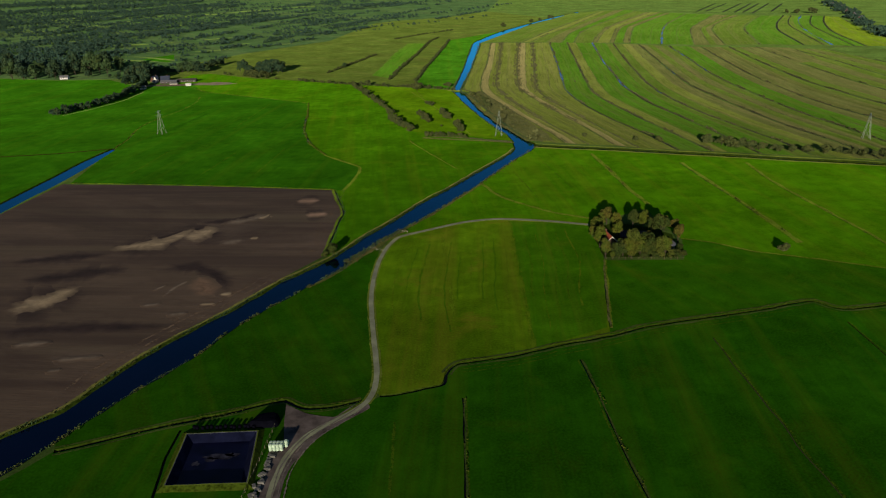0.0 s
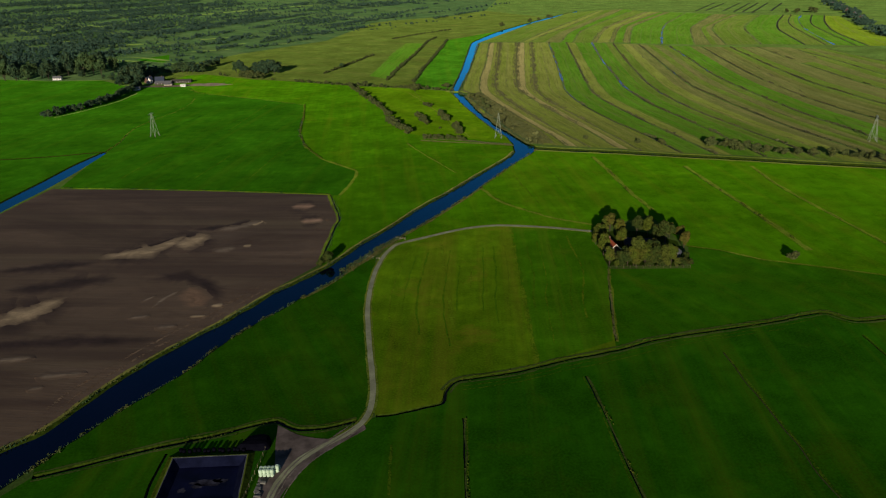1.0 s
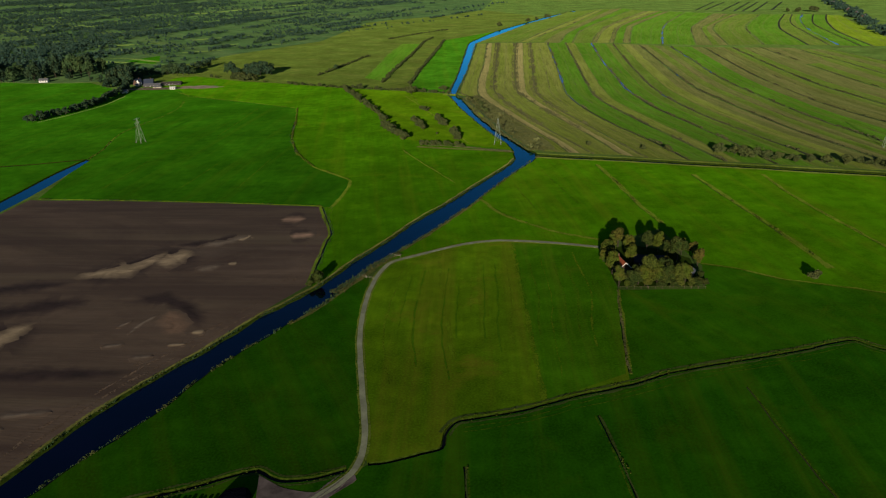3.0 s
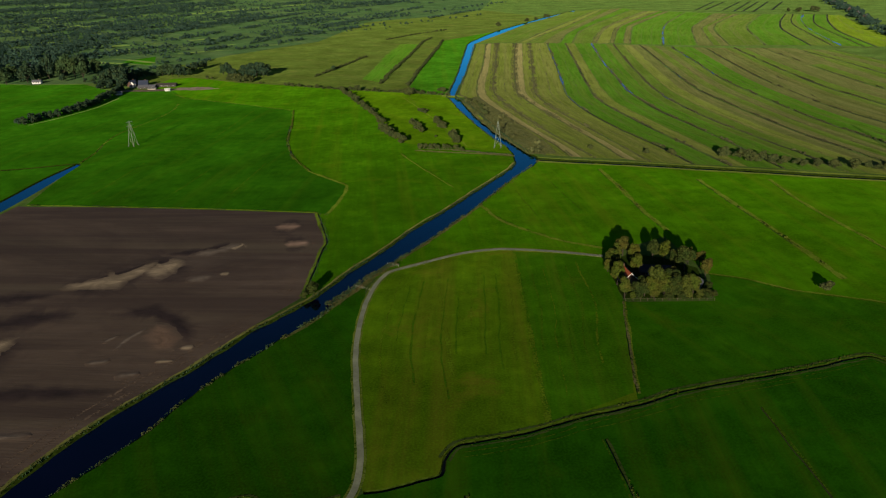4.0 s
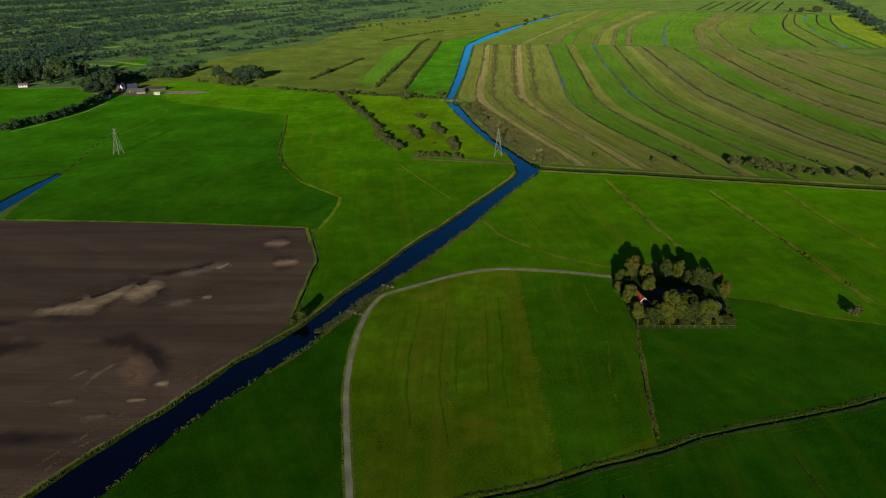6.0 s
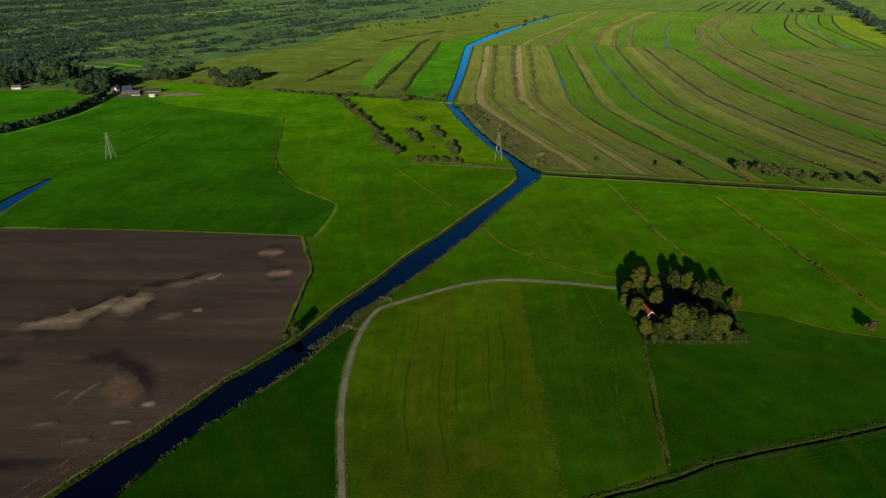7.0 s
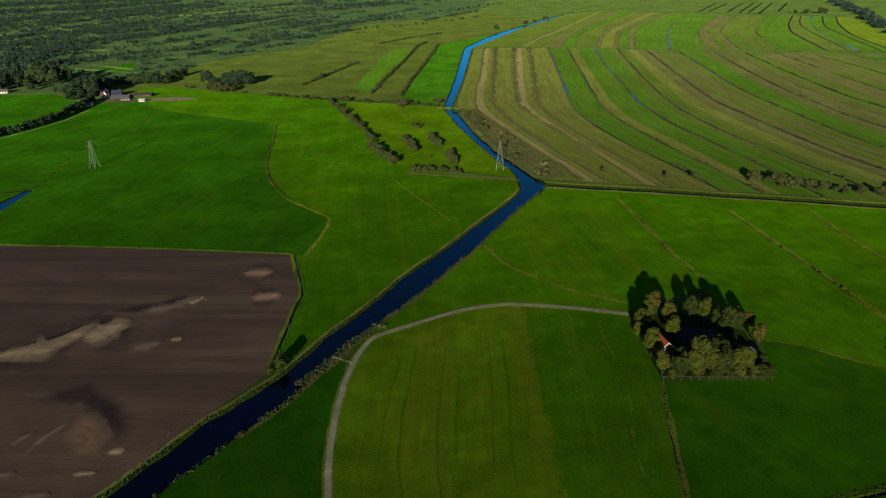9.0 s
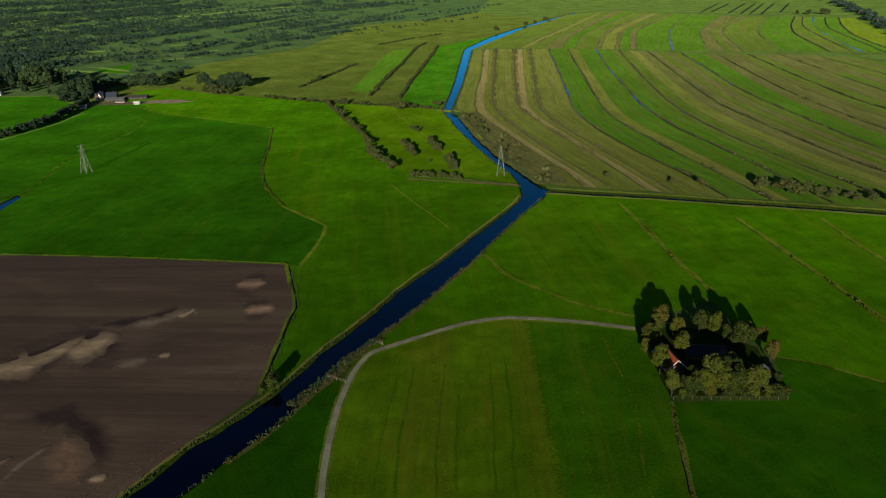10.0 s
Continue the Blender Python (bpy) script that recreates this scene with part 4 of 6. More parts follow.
verge([(-15.0, 139.7), (-14.7, 124.9), (-14.7, 113.0)], 0.7, 0.03, "faint", "faint tramline in the ryegrass", 170.0)
for i, (line, off, width) in enumerate(((D2[4:], 1.5, 0.8), (D2[4:], -1.5, 0.7), (D1, 1.4, 0.6), (D1, -1.4, 0.6), (D7, 0.5, 0.8), (D3, 0.4, 0.5), (D4, 0.4, 0.5))):
    verge(line, width, 0.035, "tanline" if line is D7 else "ditchmargin", "rough grass margin of a ditch", 190.0 + i, off)
for i, (line, off) in enumerate(((CANAL, 4.4), (CANAL, -4.0))):
    verge(line, 1.8, 0.05, "verge", "rough tan grass on the canal bank", 80.0 + i, off)
BED_L, BED_R = [(25.5, 598), (33, 546), (40.6, 504), (49.7, 471), (62, 433)], [(40, 616), (58, 543), (69, 494), (79, 449), (79, 432)]
l, r = paired(BED_L, BED_R, 40)
v, f = ribbon([(wobble(l, 1.5, 9, 3), 0.1), ((l + r) / 2, 0.3), (wobble(r, 2.0, 12, 4), 0.2)])
structure("reed_bed_ground", v, upward(v, f), MAT["reedground"], "rough reedy ground beside the upper river", "reed bed")
for i, line in enumerate(([(-196.5, 377), (-191, 435)], [(-150, 374), (-142, 421)], [(-116, 371), (-109.5, 428)], [(-164, 488), (-157, 584)], [(44, 366), (52.4, 318)], [(65, 384), (74, 334)])):
    verge(line, 0.55, 0.03, "faint", "faint wheel track in the grass", 90.0 + i)
for line, width in (([(-485, 937), (-420, 919), (-360, 880)], 3.0), ([(-861, 1320), (-700, 1380), (-560, 1400), (-420, 1530)], 4.0), ([(-926, 1520), (-800, 1580), (-660, 1700)], 4.0), ([(-476, 1010), (-420, 1050)], 4.0), ([(-400, 1120), (-320, 1170), (-250, 1210)], 4.0)):
    wet_line(line, width, "palegrass", "pale mown strip between woodland belts")

LANES = [([(-469, 896), (-412, 883), (-365, 862), (-331, 848)], 3),
    ([(-421, 833), (-403, 868)], 7),
    ([(-824, 1319), (-775, 1346), (-723, 1396), (-680, 1476), (-611, 1616)], 5),
    ([(-882, 1327), (-833, 1370), (-795, 1442)], 6),
    ([(-760, 1399), (-715, 1541)], 5),
    ([(-624, 1637), (-525, 1747), (-428, 1855), (-347, 1917)], 13),
    ([(-362, 966), (-305, 988), (-246, 1031), (-200, 1073)], 3),
    ([(-529, 1061), (-442, 1089)], 6),
    ([(-334, 1026), (-306, 1056)], 6),
    ([(-737, 1099), (-665, 1124), (-599, 1167)], 4),
    ([(-958, 1574), (-863, 1771)], 6),
    ([(-1251, 1960), (-1165, 2213)], 8),
    ([(-588, 1255), (-503, 1318)], 5),
]
LANES += [([(-500, 918), (-479, 911), (-417, 888), (-344.5, 856)], 3)]
for line, width in LANES:
    wet_line(line, width, "palegrass", "pale mown lane between woodland belts")
CLEAR = np.vstack([[(-385, 905, 24), (-370, 880, 16)]] + [np.column_stack([resample(line, 12.0), np.full(len(resample(line, 12.0)), width * 1.1 + 5)]) for line, width in LANES])


def in_lane(x, y):
    return bool((np.hypot(CLEAR[:, 0] - x, CLEAR[:, 1] - y) < CLEAR[:, 2]).any())

verge([(-334, 551), (-322, 572), (-308, 612), (-306, 655)], 1.1, 0.04, "palegrass", "pale grass margin along the hedge row", 130.0)
wet_line(BED_R, 1.6, "ditch", "narrow ditch along the reed bed", True)

verge(D12, 1.2, 0.03, "track", WORN, 120.0, 0.6)


# ---- sandy and dark patches on the ploughed field ----
def patch(name, cx, cy, rx, ry, turn, z, material, label, seed):
    """An irregular low patch of other soil, whose fade layer falls from 1 inside to 0 at its edge."""
    n, rows = 48, 6
    v, fade = [(cx, cy, z)], [1.0]
    t = radians(turn)
    for j in range(1, rows + 1):
        for i in range(n):
            a = 2 * math.pi * i / n
            k = 1 + 0.45 * noise.noise(Vector((math.cos(a) * 1.3, math.sin(a) * 1.3, seed))) + 0.3 * noise.noise(Vector((math.cos(a) * 3, math.sin(a) * 3, seed)))
            k *= 1.75 * j / rows
            x, y = rx * k * math.cos(a), ry * k * math.sin(a)
            v.append((cx + x * math.cos(t) - y * math.sin(t), cy + x * math.sin(t) + y * math.cos(t), z + (0.008 - z) * j / rows))
            fade.append(1 - j / rows)
    f = [(0, 1 + i, 1 + (i + 1) % n) for i in range(n)]
    f += [(1 + j * n + i, 1 + j * n + (i + 1) % n, 1 + (j + 1) * n + (i + 1) % n, 1 + (j + 1) * n + i) for j in range(rows - 1) for i in range(n)]
    ob = structure(name, v, upward(v, f), material, label, "soil")
    ob.data.attributes.new("fade", "FLOAT", "POINT").data.foreach_set("value", fade)


def drift(name, line, widths, z, material, label, seed):
    """Soil of another colour drawn out along a line, its fade layer 1 along the middle and 0 at the rim."""
    loose = min(1.6, 0.22 * max(widths))
    p = wobble(wobble(resample(line, 1.2), loose, 13, seed), loose * 0.4, 4, seed)
    n = normals(p)
    u = np.linspace(0, 1, len(p))
    w = np.interp(u, np.linspace(0, 1, len(widths)), widths) * np.sqrt(np.clip(np.minimum(u, 1 - u) * 7, 0.02, 1))
    w = w * np.array([1 + 0.5 * noise.noise(Vector((q[0] / 6, q[1] / 6, seed))) + 0.25 * noise.noise(Vector((q[0] / 2.2, q[1] / 2.2, seed))) for q in p])
    steps = (-1.0, -0.75, -0.45, 0.0, 0.45, 0.75, 1.0)
    v, f = ribbon([(p + n * (w * k * 1.5)[:, None], z * (1 - abs(k)) + 0.008) for k in steps])
    ob = structure(name, v, upward(v, f), material, label, "soil")
    ends = np.clip(np.minimum(u, 1 - u) * 4, 0, 1)
    fray_values = [float((1 - abs(k)) * e) for k in steps for e in ends]
    ob.data.attributes.new("fade", "FLOAT", "POINT").data.foreach_set("value", fray_values)


SAND = "pale sandy patch in the ploughed soil"
DARK = "dark moist patch in the ploughed soil"
DIM = "faint sandy streak in the ploughed soil"
for i, (line, widths) in enumerate((([(-182, 233), (-163, 237), (-148, 241), (-134, 243)], (3, 6, 6.5, 3)), ([(-126, 239), (-116, 242), (-107, 242), (-98, 236), (-91, 227), (-86, 218)], (3, 5, 4.5, 4, 3.5, 2)),
        ([(-172, 192), (-140, 194.5), (-115, 195), (-98, 194)], (2.5, 4, 3.5, 2)), ([(-125, 292), (-108, 296), (-92, 306)], (2, 4, 2)), ([(-146, 270), (-132, 278), (-128, 287)], (1.5, 3, 1.5)),
        ([(-196, 252), (-172, 255), (-150, 259)], (2, 4, 2)))):
    drift("dark_soil_patch", line, widths, 0.02 + 0.003 * i, MAT["darksoil"], DARK, 50.0 + i)
SANDS = [
    ([(-170, 208), (-162, 212.5), (-155.5, 219), (-149, 228.5)], (4.5, 6.5, 5.5, 2.0), "sand", SAND),
    ([(-156, 263.5), (-144, 266), (-133, 271), (-127, 280), (-124.5, 288)], (3.0, 4.8, 5.2, 3.6, 2.0), "sand", SAND),
    ([(-124, 272), (-118.5, 278.5), (-111.5, 287)], (5.5, 7.5, 5.0), "sand", SAND),
    ([(-112, 291), (-99, 296), (-88.5, 303.5)], (2.5, 4.6, 4.0), "sanddim", SAND),
    ([(-95, 297), (-89.5, 303)], (2.4, 3.2), "sand", SAND),
    ([(-105, 267), (-98, 270), (-94, 272)], (2.6, 3.2, 2), "sanddim", SAND),
    ([(-92.5, 272.3), (-88, 272.8)], (1.2, 1.2), "sand", SAND),
    ([(-81, 322), (-74, 321.5), (-66, 320.5)], (3.4, 4.4, 3.2), "sandorange", SAND),
    ([(-72, 301), (-65, 301.5), (-58.5, 302.5)], (3.4, 4.2, 3.0), "sandorange", SAND),
    ([(-104, 235), (-100, 228), (-95, 221), (-90, 217)], (2.4, 4.2, 4.4, 2.4), "sandred", "brown sandy hollow in the ploughed soil"),
]
STREAKS = [
    ([(-89.5, 217.8), (-84.5, 218.2)], (1.3, 1.2), "sand", DIM), ([(-95, 210), (-88.5, 210.4)], (0.9, 0.8), "sand", DIM), ([(-118, 210), (-110, 211.2)], (1.7, 1.5), "sanddim", DIM),
    ([(-105, 202.6), (-97, 203.4)], (1.6, 1.4), "sanddim", DIM), ([(-131, 168), (-126, 169.2)], (1.4, 1.2), "sanddim", DIM), ([(-111.5, 217), (-110, 224), (-106, 231)], (0.9, 1.1, 0.8), "sanddim", DIM),
    ([(-152, 184.3), (-138, 185.3)], (1.8, 1.6), "sanddim", DIM), ([(-132, 174.4), (-116, 176.2)], (1.8, 1.6), "sanddim", DIM), ([(-118, 222), (-114, 227)], (1.3, 1.0), "sanddim", DIM),
]
for i, (line, widths, mat, label) in enumerate(SANDS + STREAKS):
    if i in (0, 1, 2, 7, 8):
        drift("sand_patch", line, [w * 1.9 for w in widths], 0.02 + 0.001 * i, MAT["darksoil"], "dark moist rim round a pale patch", 2.0 + i * 2.3)
    if i < 10 and mat != "sanddim":
        drift("sand_patch", line, [w * 1.25 for w in widths], 0.035 + 0.001 * i, MAT["sanddim"], "dim sandy halo round a pale patch", 1.0 + i * 2.3)
    drift("sand_patch", line, widths, 0.06 + 0.004 * i, MAT[mat], label, 1.0 + i * 2.3)

# ---- yard, slurry basin, bales ----
yard = resample(YARD + YARD[:1], 2.0)[:-1]
v = [(q[0], q[1], 0.07) for q in yard] + [(q[0], q[1], -0.2) for q in yard]
k = len(yard)
tri = mathutils.geometry.tessellate_polygon([[Vector(q) for q in v[:k]]])
structure("yard", v, upward(v, [tuple(t) for t in tri]) + [(i, (i + 1) % k, k + (i + 1) % k, k + i) for i in range(k)], MAT["yard"], "worn gravel and concrete farmyard", "yard")


RUTS = [(-26.5, 147.6), (-31.3, 142.2), (-36.8, 136.8), (-41.0, 130.3), (-43.2, 121.8), (-43.2, 112)]
for off in (-0.75, 0.75, 2.4):
    p = wobble(resample(RUTS, 1.0), 0.25, 4, off)
    n = normals(p)
    v, f = ribbon([(p + n * (off + 0.55), 0.114), (p + n * off, 0.122), (p + n * (off - 0.55), 0.114)])
    fray(structure("wheel_rut", v, upward(v, f), MAT["rut"], "pale wheel rut worn into the farmyard", "rut"), (1, 0, 1), len(p))


def basin():
    c = sum(pit, Vector()) / 4
    ob = thing("slurry_basin", Matrix.Translation(c), "black-lined slurry basin inside a grass berm", "basin")
    rim = [Vector(((p.x - c.x) * GRID_X, (p.y - c.y) * GRID_Y, 0)) for p in pit]
    def ring(k, z):
        return [(p.x * k, p.y * k, z) for p in rim]
    def sides(name, a, b, mat, label=""):
        bm = bmesh.new()
        va, vb = [bm.verts.new(p) for p in a], [bm.verts.new(p) for p in b]
        for i in range(4):
            bm.faces.new((va[i], va[(i + 1) % 4], vb[(i + 1) % 4], vb[i]))
        bmesh.ops.subdivide_edges(bm, edges=bm.edges[:], cuts=5, use_grid_fill=True)
        for v_ in bm.verts:
            v_.co += Vector((noise.noise(v_.co * 0.5), noise.noise(v_.co * 0.5 + Vector((9, 0, 0))), noise.noise(v_.co * 0.6))) * 0.12
        return part(name, bm, mat, ob, label)
    sides("berm", ring(1.2, -0.05), ring(1.05, 0.8), MAT["bermgrass"], "grass-covered outer berm")
    sides("berm_crest", ring(1.05, 0.8), ring(1.015, 0.82), MAT["verge"], "dry grass along the crest")
    sides("liner_edge", ring(1.018, 0.84), ring(1.0, 0.80), MAT["edging"], "pale folded edge of the liner")
    sides("liner", ring(1.0, 0.79), ring(0.7, -2.0), MAT["liner"], "black plastic liner")
    bm = bmesh.new()
    bm.faces.new([bm.verts.new(p) for p in ring(0.82, -0.95)])
    pool = part("slurry", bm, MAT["slurry"], ob, "dark still liquid")
    # flat pale shapes imitate a smeared reflection on the liquid
    for cx, cy, rx, ry, seed in ((0.8, 2.2, 4.2, 1.2, 1), (-1.5, 1.0, 1.6, 0.8, 2), (3.6, 2.9, 2.2, 0.6, 3), (-5.2, -0.5, 0.9, 1.0, 4)):
        bm = bmesh.new()
        vs = []
        for i in range(28):
            a = 2 * math.pi * i / 28
            k = 1 + 0.7 * noise.noise(Vector((math.cos(a) * 1.5, math.sin(a) * 1.5, seed))) + 0.3 * noise.noise(Vector((math.cos(a) * 4, math.sin(a) * 4, seed)))
            vs.append(bm.verts.new((cx + rx * k * math.cos(a), cy + ry * k * math.sin(a), -0.93)))
        bm.faces.new(vs)
        part("crust", bm, MAT["crust"], pool, "pale patch imitating a reflection on the slurry")
    return ob


basin()


def heap(name, outline, height, material, label, category):
    """A low heap under sheeting."""
    c = np.mean(outline, axis=0)
    ob = thing(name, Matrix.Translation((c[0], c[1], 0)), label, category)
    p = (resample(list(outline) + [outline[0]], 1.0)[:-1] - c) * (GRID_X, GRID_Y)
    bm = bmesh.new()
    rows = []
    for k, z in ((1.0, 0), (0.94, height * 0.6), (0.75, height * 0.93), (0.4, height), (0.1, height)):
        rows.append([bm.verts.new((q[0] * k, q[1] * k, z + (0.12 * noise.noise(Vector((q[0], q[1], k * 5))) if z else 0))) for q in p])
    for a, b in zip(rows, rows[1:]):
        for i in range(len(p)):
            bm.faces.new((a[i], a[(i + 1) % len(p)], b[(i + 1) % len(p)], b[i]))
    bm.faces.new(rows[-1])
    part("film", bm, material, ob)
    return ob


heap("silage_heap", [(-57.0, 138.9), (-54.6, 142.9), (-49.0, 143.6), (-48.4, 139.0)], 1.9, MAT["plastic"], "silage heap under black plastic film", "silage heap")


def bale_mesh(material):
    bm = bmesh.new()
    bmesh.ops.create_cone(bm, cap_ends=True, segments=18, radius1=0.47, radius2=0.47, depth=1.04, matrix=Matrix.Translation((0, 0, 0.52)))
    bmesh.ops.bevel(bm, geom=[e for e in bm.edges if abs(e.verts[0].co.z - e.verts[1].co.z) < 0.01], offset=0.1, segments=2, affect="EDGES")
    me = bpy.data.meshes.new("wrapped_bale")
    bm.to_mesh(me)
    bm.free()
    me.materials.append(material)
    return me


BALE = bale_mesh(MAT["wrap"])
BLACK_BALE = bale_mesh(MAT["plastic"])
# assumed row, filled up with close-set bales into one dark band
for i in range(1, 15):
    ob = new("wrapped_bale", BLACK_BALE)
    ob.matrix_world = pose(*metres(-73.4 + i * 1.32 + 0.2 * math.sin(i * 2.3), 138.9 + 0.25 * math.sin(i * 1.7)), 0.0, 0, 0, 50 * i)
    tagged(ob, "round bale wrapped in black film, in a row", "bale", "black bales")
for row in range(3):
    for col in range(5 if row else 4):
        for lift in range(2):
            if row == 2 and lift:
                continue
            ob = new("wrapped_bale", BALE)
            ob.matrix_world = pose(*metres(-47.9 + col * 0.98 + 0.05 * row, 129.5 + row * 0.93 + (0.5 if col == 4 else 0)), 0.11 + lift * 1.03, 0, 0, 40 * col + 70 * row)
            tagged(ob, "round hay bale wrapped in pale green film, stacked", "bale", "stacked bales")


def rubble(x, y, turn, w, d, h):
    ob = thing("concrete_block", pose(x, y, 0.05, 0, 0, turn), "weathered grey concrete block dumped beside the track", "concrete block", "row of blocks")
    bm = box(bmesh.new(), -w / 2, -d / 2, 0, w / 2, d / 2, h, 0.06)
    for v_ in bm.verts:
        v_.co += Vector((noise.noise(v_.co * 1.7 + Vector((x, y, 0))), noise.noise(v_.co * 1.7 + Vector((y, x, 3))), 0)) * 0.16
    part("block", bm, MAT["concrete"], ob)


PILE = np.random.default_rng(31)
for i in range(22):
    u = i / 21
    rubble(-47.2 - 1.0 * u + 1.1 * PILE.normal() * 0.6, 127.6 - 14.5 * u + 0.4 * PILE.normal(), 90 * PILE.random(), 0.5 + 0.7 * PILE.random(), 0.8 + 1.0 * PILE.random(), 0.2 + 0.4 * PILE.random())


def fence(a, b, n, h, label, rails=2, thick=0.05, mat="wood"):
    """Posts and rails from a to b."""
    a, b = Vector((*a, 0)), Vector((*b, 0))
    ob = thing("fence", Matrix.Translation(a), label, "fence")
    d = Vector(((b.x - a.x) * GRID_X, (b.y - a.y) * GRID_Y, 0))
    post = mesh_of("post", *box_data(-thick, -thick, -0.3, thick, thick, h), MAT[mat])
    for i in range(n + 1):
        part_data("post", post, ob, m=Matrix.Translation(d * (i / n)))
    for k in range(rails):
        z = h * (0.92 - 0.42 * k)
        part("rail", bar(bmesh.new(), (0, 0, z), (d.x, d.y, z), thick * 0.6, None, 4), MAT[mat], ob)
    return ob


def box_data(x0, y0, z0, x1, y1, z1):
    v = [(x, y, z) for z in (z0, z1) for y in (y0, y1) for x in (x0, x1)]
    return v, [(0, 2, 3, 1), (4, 5, 7, 6), (0, 1, 5, 4), (2, 6, 7, 3), (0, 4, 6, 2), (1, 3, 7, 5)]


fence((-33.2, 257.4), (-27.3, 254.2), 2, 1.1, "pale wooden gate fence between river and track", 2, 0.045, "palewood")
fence((-21.7, 276.9), (-16.9, 274.3), 2, 1.1, "pale wooden gate fence between river and track", 2, 0.045, "palewood")
fence((70.5, 241.0), (103.5, 239.2), 12, 1.1, "weathered wooden pasture fence along the grove", 1, 0.05)
fence((-49.0, 139.0), (-51.0, 113.0), 12, 1.2, "wooden fence along the slurry basin", 2, 0.05)


# ---- pylons ----
def pylon_thing():
    ob = thing("power_pylon", Matrix(), "tall pale steel lattice pylon without cables", "pylon", "line of pylons")
    H, B, T = 17.6, 2.3, 0.4
    corners = [(-1, -1), (1, -1), (1, 1), (-1, 1)]
    def at(c, z):
        k = B + (T - B) * min(1, z / (H - 1.5))
        return (c[0] * k, c[1] * k, z)
    levels = [0, 7.0, 12.0, 15.0, 17.0]
    for c in corners:
        part("leg", bar(bmesh.new(), at(c, -0.2), at(c, H - 1.5), 0.11, 0.08, 4), MAT["steel"], ob)
        part("footing", box(bmesh.new(), c[0] * B - 0.45, c[1] * B - 0.45, -0.3, c[0] * B + 0.45, c[1] * B + 0.45, 0.25, 0.05), MAT["concrete"], ob, "concrete footing")
    for z0, z1 in zip(levels, levels[1:]):
        for i in range(4):
            a, b = corners[i], corners[(i + 1) % 4]
            if z0:
                part("brace", bar(bmesh.new(), at(a, z0), at(b, z0), 0.04, None, 4), MAT["steel"], ob)
            part("brace", bar(bmesh.new(), at(a, z0), at(b, z1), 0.045, None, 4), MAT["steel"], ob)
            part("brace", bar(bmesh.new(), at(b, z0), at(a, z1), 0.045, None, 4), MAT["steel"], ob)
    part("peak", bar(bmesh.new(), (0, 0, H - 1.7), (0, 0, H), 0.5, 0.12, 4), MAT["steel"], ob)
    for z, w in ((16.6, 2.8), (14.0, 3.2)):
        for s in (-1, 1):
            bm = bmesh.new()
            for y in (-0.5, 0.5):
                bar(bm, (0, y, z), (s * w, 0, z + 0.25), 0.09, 0.06, 4)
            bar(bm, (0, 0, z + 1.1), (s * w, 0, z + 0.3), 0.06, None, 4)
            arm = part("crossarm", bm, MAT["steel"], ob)
            part("insulator", bar(bmesh.new(), (s * w, 0, z + 0.2), (s * w, 0, z - 1.0), 0.1, 0.1, 6), MAT["glass"], arm, "dark insulator string")
    return ob


PYLON = pylon_thing()
PYLON.matrix_world = pose(*metres(-217.0, 479.5), 0, 0, 0, 68)
copy_thing(PYLON, pose(*metres(43.2, 451.0), 0, 0, 0, 80))
copy_thing(PYLON, pose(*metres(294.0, 418.5), 0, 0, 0, 72))


